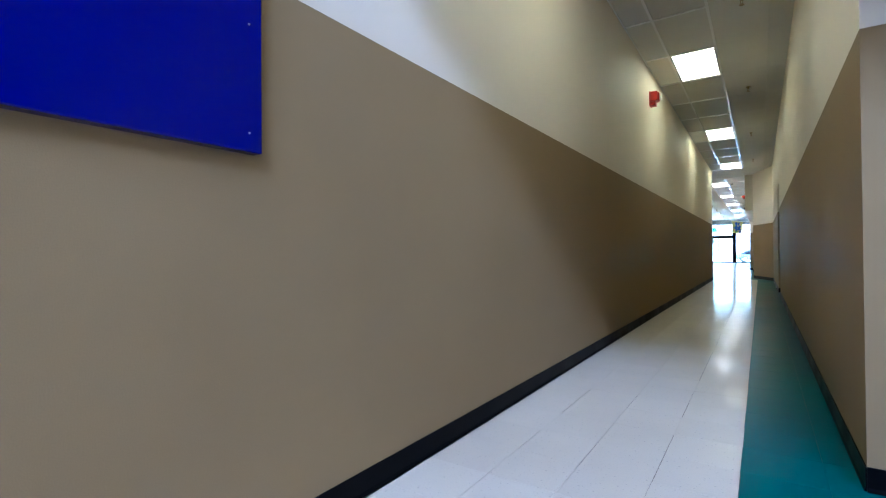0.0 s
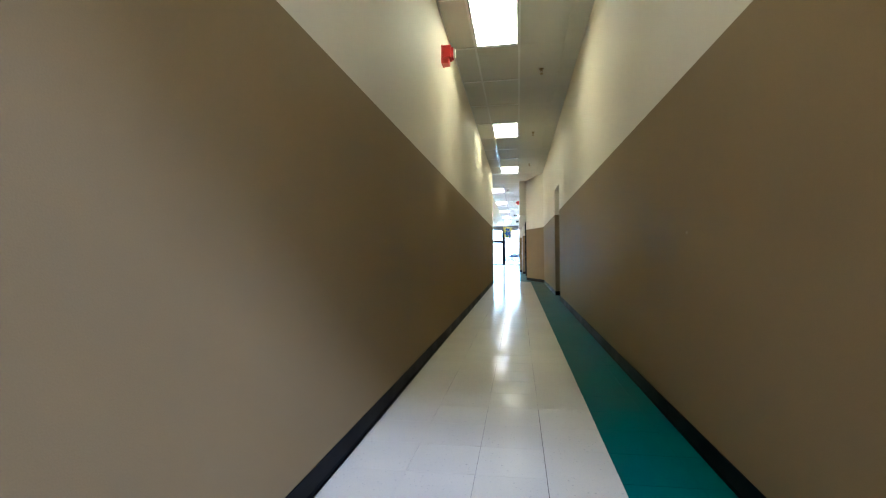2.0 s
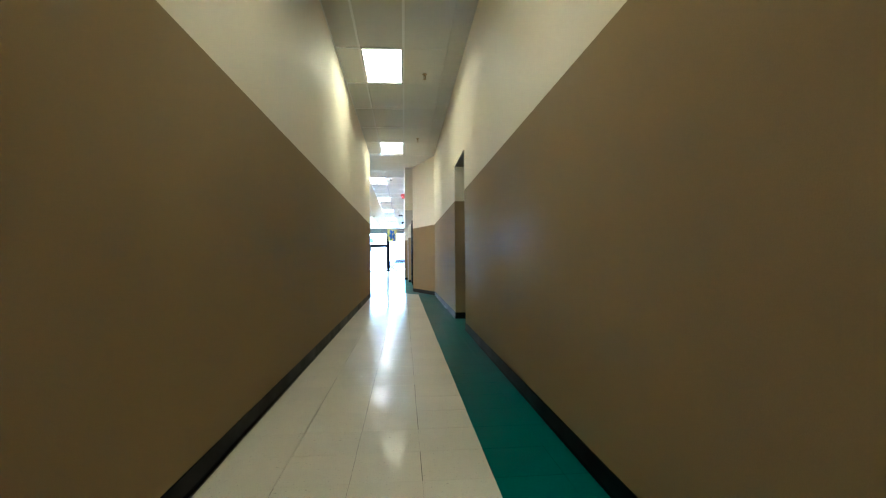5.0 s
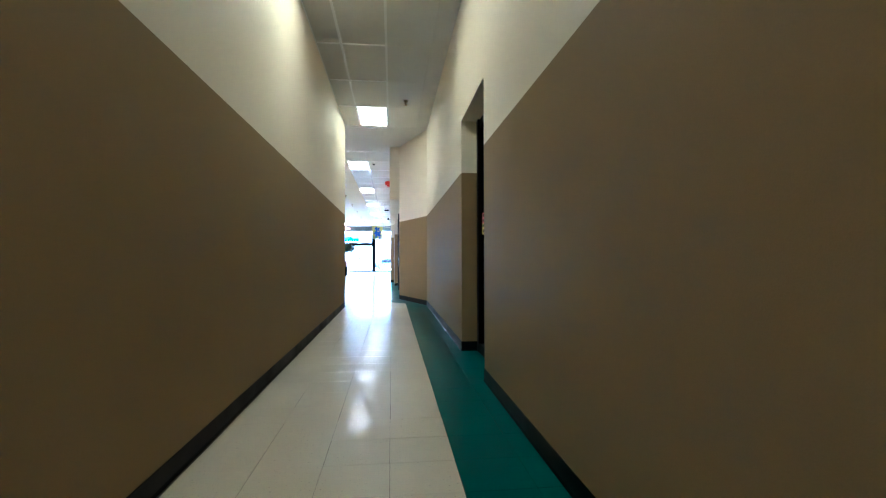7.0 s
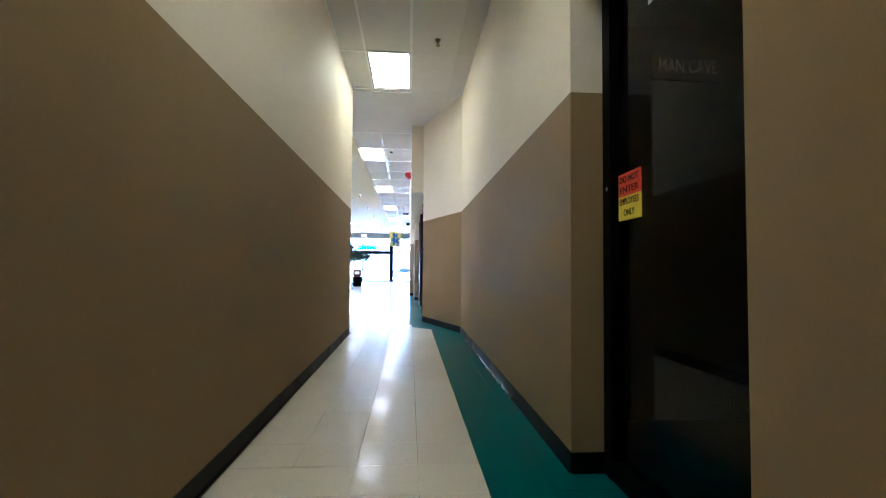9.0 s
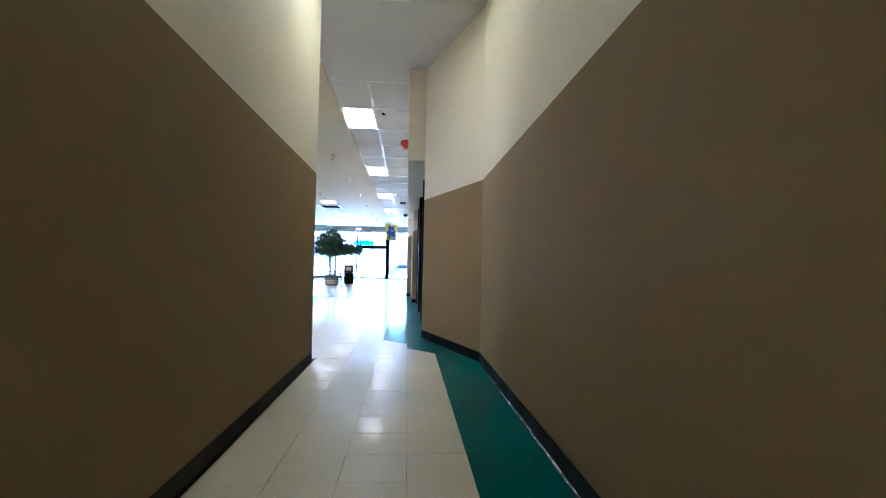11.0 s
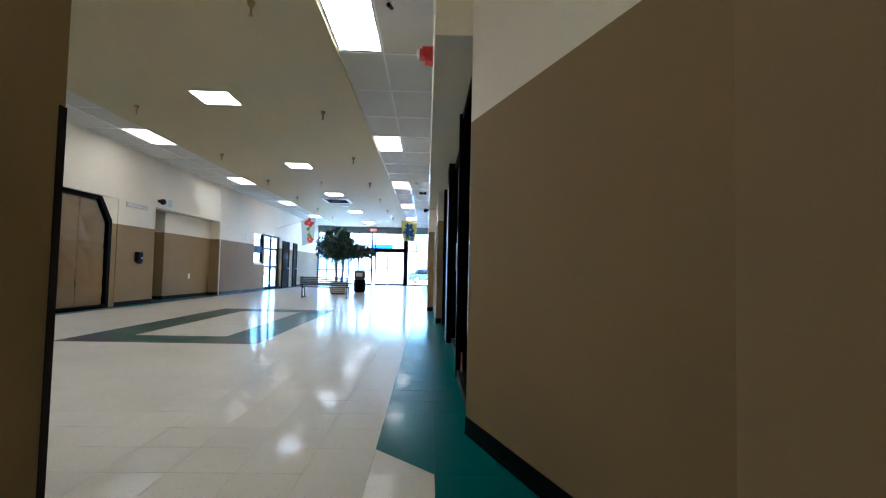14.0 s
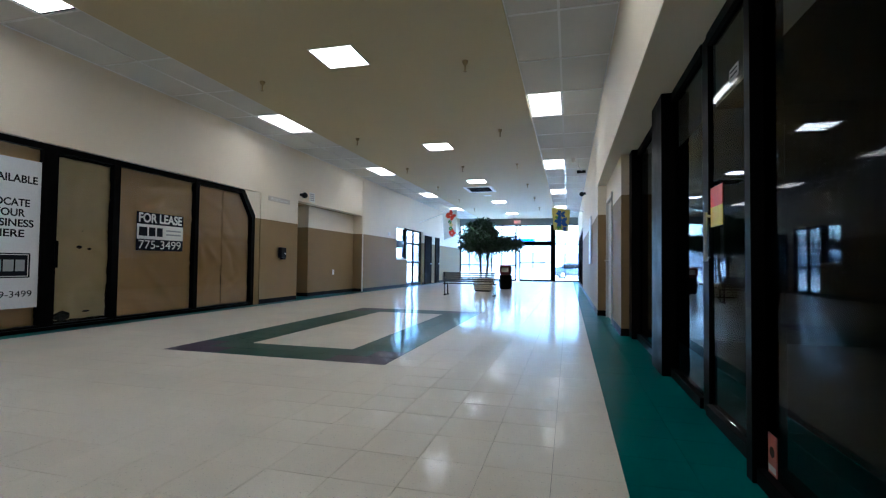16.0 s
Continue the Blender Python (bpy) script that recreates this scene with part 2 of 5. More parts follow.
def lathe(bm, profile, cx=0.0, cy=0.0, seg=20):
    rings = []
    for r, z in profile:
        rings.append([bm.verts.new((cx + r * math.cos(2 * math.pi * i / seg), cy + r * math.sin(2 * math.pi * i / seg), z)) for i in range(seg)])
    for a, b in zip(rings, rings[1:]):
        for i in range(seg):
            bm.faces.new((a[i], a[(i + 1) % seg], b[(i + 1) % seg], b[i]))
    bm.faces.new(rings[0][::-1])
    bm.faces.new(rings[-1])
    return bm


def mesh_of(name, bm, mats, smooth=False):
    me = bpy.data.meshes.new(name)
    bmesh.ops.recalc_face_normals(bm, faces=bm.faces)
    bm.to_mesh(me)
    bm.free()
    for m in (mats if isinstance(mats, (list, tuple)) else [mats]):
        me.materials.append(m)
    if smooth:
        for p in me.polygons:
            p.use_smooth = True
    return me


def thing(name, at, label, category, group="", kind=""):
    ob = new(name)
    ob.empty_display_size = 0.1
    ob.location = at
    ORIGIN[ob.name] = Vector(at)
    return tagged(ob, label, category, group, kind)


def part(name, bm, material, parent, label="", smooth=False):
    """Links a bmesh, given in world metres, as one mesh under a thing or a part."""
    at = ORIGIN[parent.name]
    bmesh.ops.translate(bm, vec=-at, verts=bm.verts)
    ob = new(name, mesh_of(name, bm, material, smooth))
    ob.parent = parent
    ORIGIN[ob.name] = at
    return tagged(ob, label)


def solid(name, bm, material, label, category, group="", kind="", smooth=False):
    ob = new(name, mesh_of(name, bm, material, smooth))
    return tagged(ob, label, category, group, kind)


def structure(name, bm, material, label, category=""):
    return solid(name, bm, material, label, category or name.split("_")[0], kind="structure")


def lettering(name, text, size, at, turn, material, parent, width=None, bold=0.0):
    """Words in the built-in font, as a mesh; at: the middle of the line, turn: the pose's rotation."""
    cu = bpy.data.curves.new(name, "FONT")
    cu.body, cu.size, cu.align_x, cu.align_y, cu.extrude, cu.offset = text, size, "CENTER", "CENTER", 0.0008, bold
    tmp = new("tmp_text", cu)
    me = bpy.data.meshes.new_from_object(tmp.evaluated_get(bpy.context.evaluated_depsgraph_get()))
    bpy.data.objects.remove(tmp)
    if width:
        xs = [v.co.x for v in me.vertices]
        k = width / (max(xs) - min(xs))
        for v in me.vertices:
            v.co.x *= k
    me.transform(Matrix.Translation(Vector(at) - ORIGIN[parent.name]) @ turn)
    me.materials.clear()
    me.materials.append(material)
    ob = new(name, me)
    ob.parent = parent
    ORIGIN[ob.name] = ORIGIN[parent.name]
    return ob


def fz(y):
    """The floor's height: level, then falling a little to the far entrance."""
    return 0.0 if y < 29 else -0.04 * min(1.0, (y - 29) / 10)


# ---------------------------------------------------------------- plan
XL, XR = -1.2, 0.46          # corridor walls
PAINT = 1.845                # line between the two paints
H = 3.64                     # ceilings
HW = H + 0.19                # tops of the walls
YC = 1.80                   # where the corridor begins
YL = 17.417                   # end of the corridor's long wall
XM = -7.21                   # far wall of the mall hall
YE = 46.0                    # glazed entrance at the hall's end
TP = 0.305                   # floor tile
GX, GY = 0.037, 17.90       # a corner of the tile grid


def two_tone(bm, pts, z1=HW, z0=-0.3, line=PAINT):
    """Upright wall over a plan outline, taupe under the line (slot 0), cream above (slot 1)."""
    for a, b, slot in ((z0, line, 0), (line, z1, 1)):
        before = set(bm.faces)
        prism(bm, pts, a, b)
        for f in set(bm.faces) - before:
            f.material_index = slot
    return bm


def wall(name, pts, label, z1=HW, z0=-0.3, line=PAINT):
    return structure(name, two_tone(bmesh.new(), pts, z1, z0, line), [TAUPE, CREAM], label, "wall")


def rect(x0, x1, y0, y1):
    return [(x0, y0), (x1, y0), (x1, y1), (x0, y1)]


def skirting(name, pts, h=0.10, t=0.005):
    """A vinyl base along an open line of plan points, its face to the left of the way."""
    bm = bmesh.new()
    for (xa, ya), (xb, yb) in zip(pts, pts[1:]):
        d = Vector((xb - xa, yb - ya, 0)).normalized()
        nrm = Vector((-d.y, d.x, 0)) * t
        a, b = Vector((xa, ya, 0)), Vector((xb, yb, 0))
        base = [a, b, b + nrm, a + nrm]
        cove = [a, b, b + nrm * 1.9, a + nrm * 1.9]
        lo = [bm.verts.new((p.x, p.y, fz(p.y) + 0.002)) for p in cove]
        md = [bm.verts.new((p.x, p.y, fz(p.y) + 0.018)) for p in base]
        hi = [bm.verts.new((p.x, p.y, fz(p.y) + h)) for p in base]
        for p, q in ((lo, md), (md, hi)):
            for i in range(4):
                bm.faces.new((p[i], p[(i + 1) % 4], q[(i + 1) % 4], q[i]))
        bm.faces.new(hi)
    return structure(name, bm, BASE, "black vinyl cove base along the foot of the wall", "baseboard")


# corridor
wall("wall_west", rect(XL - 0.25, XL, -6.4, YL), "long two-tone painted corridor wall, taupe below and cream above")
RY0, RY1 = 11.38, 12.575     # shop-door recess
wall("wall_east_1", [(XR, YC), (XR + 0.16, YC), (XR + 0.16, RY0), (XR, RY0)], "two-tone painted corridor wall, taupe below and cream above")
bm = two_tone(bmesh.new(), [(XR, RY1), (XR + 0.24, RY1), (XR + 0.24, 13.6), (XR + 0.5, 13.6), (XR + 0.5, 19.07), (-0.077, 19.068), (XR, 17.445)])
structure("wall_east_2", bm, [TAUPE, CREAM], "two-tone painted corridor wall with an angled end", "wall")
bm = bmesh.new()
box(bm, XR, XR + 0.3, RY0, RY1, 2.386, HW)
structure("wall_east_3", bm, CREAM, "cream painted wall above the shop-door recess", "wall")
wall("wall_entry", rect(XR + 0.16, 7.0, YC, YC + 0.16), "two-tone painted wall beside the corridor's mouth")
# unseen hall shell added to shape the entry light; its header cuts the shadow edge
TALL = 8.8
wall("wall_entry_side", rect(7.0, 7.2, -6.6, YC + 0.16), "unseen two-tone side wall of the added tall hall", z1=TALL)
# taupe on these unseen walls keeps the bounced light down
bm = bmesh.new()
box(bm, XL - 0.25, 7.0, -6.6, -6.4, 0, 6.3)
box(bm, XL - 0.25, 7.0, -6.6, -6.4, 7.4, TALL)
box(bm, XL - 0.25, -0.3, -6.6, -6.4, 6.3, 7.4)
box(bm, 6.3, 7.0, -6.6, -6.4, 6.3, 7.4)
structure("wall_entry_back", bm, TAUPE, "unseen taupe wall added with a high opening for the sky light", "wall")
structure("wall_entry_upper", boxed(XL - 0.25, XL, -6.4, -1.25, HW, TALL), TAUPE, "unseen taupe upper wall added to enclose the entry light", "wall")
structure("ceiling_tall", boxed(XL - 0.25, 7.2, -6.6, -1.05, TALL, TALL + 0.1), GYPSUM, "unseen high beige ceiling added to enclose the entry light", "ceiling")
structure("wall_entry_header", boxed(XL, 7.0, -1.25, -1.05, H + 0.201, TALL), TAUPE, "unseen taupe wall added above the low ceiling to cut the entry light", "wall")

# hall
wall("wall_south", rect(XM, XL - 0.25, YL - 0.2, YL), "two-tone painted end wall of the hall")
SY0, SY1 = 20.35, 26.93       # papered shopfront
AY0, AY1 = 28.36, 32.05       # alcove
WL = 1.835
T = 0.22
for nm, y0, y1, z0 in (("wall_hall_1", YL - 0.2, SY0, -0.3), ("wall_hall_2", SY1, AY0, -0.3), ("wall_hall_3", AY1, 35.2, -0.4)):
    wall(nm, rect(XM - T, XM, y0, y1), "two-tone painted wall of the mall hall", z0=z0, line=WL)
structure("wall_hall_4", boxed(XM - T, XM, SY0, SY1, 2.39, HW), CREAM, "cream painted wall above the papered shopfront", "wall")
structure("wall_hall_5", boxed(XM - T, XM, AY0, AY1, 2.41, HW), CREAM, "cream painted wall above the alcove", "wall")
structure("wall_hall_6", boxed(XM - T, XM, 35.2, 38.5, 2.34, HW), CREAM, "cream painted wall above the side entrance", "wall")
wall("wall_hall_7", rect(XM - T, XM, 38.5, YE + 0.1), "two-tone painted wall of the mall hall", z0=-0.4, line=WL)
wall("wall_hall_8", rect(XM - T, XM, 35.2, 36.45), "low taupe wall under the side window", z0=-0.4, z1=1.08, line=1.04)
bm = two_tone(bmesh.new(), rect(XM - 1.1, XM - 0.9, AY0 - 0.2, 29.45), 2.6, line=WL)
two_tone(bm, rect(XM - 0.5, XM - 0.3, 29.35, AY1), 2.6, line=WL)
two_tone(bm, rect(XM - 0.9, XM - T, AY0 - 0.2, AY0), 2.6, line=WL)
two_tone(bm, rect(XM - 0.9, XM - 0.5, 29.35, 29.55), 2.6, line=WL)
two_tone(bm, rect(XM - 0.5, XM - T, AY1, AY1 + 0.2), 2.6, line=WL)
box(bm, XM - 0.9, XM - T, AY0, AY1, 2.41, 2.5)
structure("wall_alcove", bm, [TAUPE, CREAM], "two-tone painted walls of the restroom alcove", "wall")

# east side of the hall: shopfront under a bulkhead, then plain wall
BH = 2.38
structure("bulkhead", boxed(-0.31, 0.5, 19.072, 27.25, BH, HW, bevel=0.006), CREAM, "cream painted bulkhead over the dark shopfront", "bulkhead")
wall("wall_hall_east_1", [(-0.15, 24.75), (0.5, 24.75), (0.5, 26.0), (-0.15, 26.0)], "two-tone painted pier beside the service door", z1=BH - 0.002)
wall("wall_hall_east_2", [(-0.30, 27.253), (0.5, 27.253), (0.5, 37.0), (-0.30, 37.0)], "two-tone painted wall of the mall hall", z0=-0.4)
wall("wall_hall_east_3", [(-0.15, 27.1), (0.5, 27.1), (0.5, 27.25), (-0.15, 27.25)], "two-tone painted pier beside the service door", z1=BH - 0.002)
structure("wall_hall_east_4", boxed(-0.15, 0.5, 26.0, 27.1, 2.08, BH - 0.002), CREAM, "cream painted wall over the service door", "wall")
structure("wall_hall_east_5", boxed(-0.31, 0.5, 37.0, YE + 0.1, 2.35, HW), CREAM, "cream painted wall above far shop windows", "wall")

# shop behind the glass; its darkness is put into near-black walls and floor
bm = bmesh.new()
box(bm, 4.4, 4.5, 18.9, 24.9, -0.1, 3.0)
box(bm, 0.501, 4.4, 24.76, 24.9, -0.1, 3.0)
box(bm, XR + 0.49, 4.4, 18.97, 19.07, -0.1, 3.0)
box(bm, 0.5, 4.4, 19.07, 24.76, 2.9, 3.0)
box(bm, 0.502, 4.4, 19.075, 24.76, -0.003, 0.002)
structure("wall_shop_east", bm, SHADE_BLACK, "walls and floor sheet inside the vacant shop, near-black to stand for its darkness", "wall")
# small closed shop: darkness painted into its near-black lining
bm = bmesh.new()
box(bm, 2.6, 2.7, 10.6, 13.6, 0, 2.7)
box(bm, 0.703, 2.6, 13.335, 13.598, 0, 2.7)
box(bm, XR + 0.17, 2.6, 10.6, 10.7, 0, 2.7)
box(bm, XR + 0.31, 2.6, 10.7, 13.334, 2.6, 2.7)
structure("wall_shop_recess", bm, SHADE_BLACK, "walls inside the small closed shop, near-black to stand for its darkness", "wall")
# far shop walls, their low light put into the brown
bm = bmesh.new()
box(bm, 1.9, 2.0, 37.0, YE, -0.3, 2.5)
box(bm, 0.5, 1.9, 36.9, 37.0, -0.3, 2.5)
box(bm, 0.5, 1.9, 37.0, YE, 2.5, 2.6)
structure("wall_shop_far", bm, BROWN_WALL, "walls of the shop near the entrance, dark brown to stand for dim light", "wall")

# skirtings
skirting("baseboard_west", [(XL, YL), (XL, -6.2)])
skirting("baseboard_east_1", [(XR + 2.0, YC), (XR, YC), (XR, RY0), (XR + 0.16, RY0)])
skirting("baseboard_east_2", [(XR + 0.19, RY1), (XR, RY1), (XR, 17.445), (-0.077, 19.068)])
skirting("baseboard_hall_1", [(XM, AY0), (XM, SY1)])
skirting("baseboard_hall_2", [(XM, 36.45), (XM, AY1), (XM - 0.3, AY1), (XM - 0.3, 29.35), (XM - 0.9, 29.35), (XM - 0.9, AY0)])
skirting("baseboard_hall_3", [(XM, 38.78), (XM, 38.5)])
skirting("baseboard_hall_4", [(XM, YE), (XM, 41.3)])
skirting("baseboard_hall_east", [(0.1, 24.75), (-0.15, 24.75), (-0.15, 26.0)])
skirting("baseboard_hall_east_far", [(-0.15, 27.25), (-0.30, 27.25), (-0.30, 37.0)])

# ---------------------------------------------------------------- ceilings


def grid_ceiling(name, x_lines, y0, y1, step, z, label, holes=()):
    """Lay-in tiles between x lines with white rails; holes: plan rectangles left free for lights."""
    bm = bmesh.new()
    ys = []
    y = y0
    while y < y1 - 1e-6:
        ys.append(y)
        y += step
    ys.append(y1)
    for xa, xb in zip(x_lines, x_lines[1:]):
        for ya, yb in zip(ys, ys[1:]):
            cx, cy = (xa + xb) / 2, (ya + yb) / 2
            if any(h[0] < cx < h[1] and h[2] < cy < h[3] for h in holes):
                continue
            sag = random.uniform(0, 0.004)
            box(bm, xa + 0.002, xb - 0.002, ya + 0.002, yb - 0.002, z + 0.004 + sag, z + 0.02 + sag)
    for f in bm.faces:
        f.material_index = 0
    before = set(bm.faces)
    for x in x_lines:
        box(bm, x - 0.015, x + 0.015, y0, y1, z - 0.007, z + 0.005)
    for xa, xb in zip(x_lines, x_lines[1:]):
        for yy in ys:
            if not any(h[0] < (xa + xb) / 2 < h[1] and h[2] + 0.1 < yy < h[3] - 0.1 for h in holes):
                box(bm, xa + 0.0152, xb - 0.0152, yy - 0.013, yy + 0.013, z - 0.005, z + 0.0055)
    for f in set(bm.faces) - before:
        f.material_index = 1
    before = set(bm.faces)
    box(bm, x_lines[0] - 0.05, x_lines[-1] + 0.05, y0, y1, z + 0.16, z + 0.2)
    for f in set(bm.faces) - before:
        f.material_index = 0
    return structure(name, bm, [CEIL_TILE, TBAR], label, "ceiling")


STEP = 0.605
LL = 1.21
CX0, CX1 = -0.89, -0.33       # corridor light column
G0 = 16.09 - 40 * STEP
GM = G0 + 16 * STEP           # first row over the corridor


def snap(y):
    return G0 + round((y - G0) / STEP) * STEP


CL = [snap(y) for y in (1.6, 6.44, 11.2, 16.09)]
holes = [(CX0 - 0.01, CX1 + 0.01, y, y + LL) for y in CL]
grid_ceiling("ceiling_corridor", [XL, CX0, CX1], GM, YL, 2 * STEP, H, "white lay-in tile ceiling of the corridor", holes)
bm = bmesh.new()
yy = GM
while yy < YL - 0.01:
    y2 = min(YL, yy + 2 * STEP)
    box(bm, CX1 + 0.014, 0.235, yy + 0.0015, y2 - 0.0015, H + 0.003, H + 0.03)
    box(bm, 0.238, XR, yy + 0.0015, y2 - 0.0015, H + 0.004, H + 0.03)
    yy = y2
box(bm, CX1 + 0.014, XR, GM, YL, H + 0.10, H + 0.2)
structure("ceiling_corridor_side", bm, CEIL_TILE, "plain pale ceiling boards along the corridor", "ceiling")
structure("ceiling_bend", boxed(-0.309, XR + 0.3, YL, 19.0715, H, H + 0.2), CEIL_TILE, "plain ceiling at the corridor's angled end", "ceiling")
structure("ceiling_entry", box(boxed(XL - 0.3, 7.2, -1.25, GM - 0.002, H, H + 0.2), XR + 0.001, 7.2, GM - 0.002, YC + 0.15, H + 0.001, H + 0.199), CREAM, "plain white ceiling of the entrance hall", "ceiling")
RX0, RX1 = -1.485, -0.925      # hall's east light column
HL = [20.83, 25.74, 30.65, 35.5, 40.4]
hs = 0.614
HG0 = 20.83 - 6 * hs
HL = [HG0 + round((y - HG0) / hs) * hs for y in HL]
holes = [(RX0 - 0.01, RX1 + 0.01, y, y + LL) for y in HL]
bm_y0 = HG0 + 4 * hs
grid_ceiling("ceiling_hall_east", [RX0, RX1, -0.31], bm_y0, YE, 2 * hs, H, "white lay-in tile strip of the hall ceiling", holes)
structure("ceiling_hall_joint", boxed(RX0, -0.30, YL, bm_y0 - 0.002, H, H + 0.2), CEIL_TILE, "short ceiling piece at the corridor's end", "ceiling")
LX0, LX1 = -6.53, -5.97       # hall's west light column
ML = [20.83, 25.74, 30.6, 35.5, 40.4]
ML = [HG0 + round((y - HG0) / hs) * hs for y in ML]
holes = [(LX0 - 0.01, LX1 + 0.01, y, y + LL) for y in ML]
grid_ceiling("ceiling_hall_west", [XM, LX0, LX1, -5.92], bm_y0, YE, 2 * hs, H, "white lay-in tile strip of the hall ceiling", holes)
structure("ceiling_hall_mid", boxed(-5.92, RX0 - 0.001, YL, YE, H - 0.035, H + 0.2), GYPSUM, "beige painted gypsum ceiling of the hall", "ceiling")
structure("ceiling_hall_end", boxed(XM, -5.92, YL, bm_y0 - 0.002, H, H + 0.2), CEIL_TILE, "short ceiling piece along the hall's end wall", "ceiling")

# ---------------------------------------------------------------- ceiling lights


def troffer(x0, x1, y0, y1, z, glow):
    c = ((x0 + x1) / 2, (y0 + y1) / 2, z)
    ob = thing("ceiling_light", c, "lit rectangular fluorescent troffer set in the tile ceiling", "ceiling light", "fluorescent troffers")
    bm = bmesh.new()
    w = 0.016
    for a in ((x0, x1, y0, y0 + w), (x0, x1, y1 - w, y1), (x0, x0 + w, y0 + w, y1 - w), (x1 - w, x1, y0 + w, y1 - w)):
        box(bm, *a, z - 0.001, z + 0.06)
    part("frame", bm, BLACK_METAL, ob, "thin dark frame")
    bm = bmesh.new()
    box(bm, x0 + w, x1 - w, y0 + w, y1 - w, z + 0.008, z + 0.016)
    part("diffuser", bm, glow, ob, "glowing white prismatic lens")
    bm = bmesh.new()
    for k in range(1, 4):
        xx = x0 + (x1 - x0) * k / 4
        box(bm, xx - 0.0025, xx + 0.0025, y0 + w, y1 - w, z + 0.004, z + 0.0078)
    for k in range(1, 9):
        yk = y0 + (y1 - y0) * k / 9
        box(bm, x0 + w, x1 - w, yk - 0.0025, yk + 0.0025, z + 0.0045, z + 0.0076)
    part("louvre", bm, WHITE_PLASTIC, ob, "thin white louvre bars under the lens")
    return ob


first = troffer(CX0 + 0.012, CX1 - 0.012, CL[0] + 0.012, CL[0] + LL - 0.012, H, TROFFER_GLOW)
for y in CL[1:]:
    copy_thing(first, pose((CX0 + CX1) / 2, y + LL / 2, H))
hall_first = troffer(RX0 + 0.012, RX1 - 0.012, HL[0] + 0.012, HL[0] + LL - 0.012, H, HALL_GLOW)
for y in HL[1:]:
    copy_thing(hall_first, pose((RX0 + RX1) / 2, y + LL / 2, H))
west_first = troffer(LX0 + 0.012, LX1 - 0.012, ML[0] + 0.012, ML[0] + LL - 0.012, H, DIM_GLOW)
for y in ML[1:]:
    copy_thing(west_first, pose((LX0 + LX1) / 2, y + LL / 2, H))


def square_light(x, y, z):
    ob = thing("square_light", (x, y, z), "lit small square light in the gypsum ceiling", "ceiling light", "square lights of the hall")
    s, w = 0.30, 0.022
    bm = bmesh.new()
    for a in ((x - s, x + s, y - s, y - s + w), (x - s, x + s, y + s - w, y + s), (x - s, x - s + w, y - s + w, y + s - w), (x + s - w, x + s, y - s + w, y + s - w)):
        box(bm, *a, z - 0.012, z + 0.0, bevel=0.003)
    part("frame", bm, WHITE_PLASTIC, ob)
    part("diffuser", boxed(x - s + w, x + s - w, y - s + w, y + s - w, z - 0.006, z - 0.001), DOWN_GLOW, ob, "glowing white lens")
    return ob


sq = square_light(-3.72, 23.72, H - 0.035)
for y in (18.9, 28.55, 33.2, 38.3, 43.1):
    copy_thing(sq, pose(-3.72, y, H - 0.035))

# ---------------------------------------------------------------- floors


def tile_mesh(name, mat):
    gx, gy = 0.0016, 0.0003
    return mesh_of(name, boxed(-TP / 2 + gx, TP / 2 - gx, -TP / 2 + gy, TP / 2 - gy, -0.003, 0.0), mat)


# sub-floor sheet, level and then falling to the far entrance
bm = bmesh.new()
sub = []
for y in (-6.4, 29.0, 39.0, YE + 0.2):
    sub.append([bm.verts.new((x, y, fz(y) - 0.004)) for x in (XM - 1.5, 7.0)])
for a, b in zip(sub, sub[1:]):
    bm.faces.new((a[0], a[1], b[1], b[0]))
bmesh.ops.solidify(bm, geom=bm.faces[:], thickness=0.1)
FLOOR = structure("floor", bm, GROUT, "cream and teal vinyl tile floor, waxed and glossy", "floor")


def tile_kind(x, y):
    """The colour of the tile at a plan point: 0 cream, 1 teal, 2 green, 3 purple."""
    if y < YL + 0.5 and y < GY:
        return 1 if GX < x < XR + 0.15 else 0
    if y < 18.857:
        return 1 if x > GX - TP or (x > GX - 2 * TP and y > 18.54) else 0
    if x > GX - 2 * TP:
        return 1
    if x < XM + 0.2:
        return 1
    # tiled frame in the middle of the hall
    xa, xb, ya, yb = PAT
    if xa < x < xb and ya < y < yb:
        d = min(x - xa, xb - x, y - ya, yb - y)
        if d < 2 * TP:
            near_corner = min(x - xa, xb - x) + min(y - ya, yb - y)
            return 3 if near_corner < 2.6 * TP else 2
    return 0


PAT = (GX - 16 * TP, GX - 8 * TP + 0.01, GY + 14 * TP, GY + 30 * TP)
rngf = random.Random(5)
single = [tile_mesh("tile", WHITE_TILE), tile_mesh("tile", TEAL_TILE)]
fields = [bmesh.new() for _ in range(4)]


def lay(bm, pts):
    """A thin tile over plan points in the joined field."""
    hi = [bm.verts.new((x, y, fz(y) + rngf.uniform(-0.0004, 0.0004))) for x, y in pts]
    lo = [bm.verts.new((v.co.x, v.co.y, v.co.z - 0.003)) for v in hi]
    bm.faces.new(hi)
    k = len(pts)
    for i in range(k):
        bm.faces.new((lo[i], lo[(i + 1) % k], hi[(i + 1) % k], hi[i]))


def inside(x, y):
    if y < YC:
        return XL < x < 7
    if y < 17.455:
        return XL < x < XR + 0.2
    if y < 19.0:
        lim = XR + (-0.065 - XR) * (y - 17.455) / (18.99 - 17.455) + 0.3
        return (XM - 0.1 if y > YL else XL) < x < lim
    return XM - 1.3 < x < 0.5


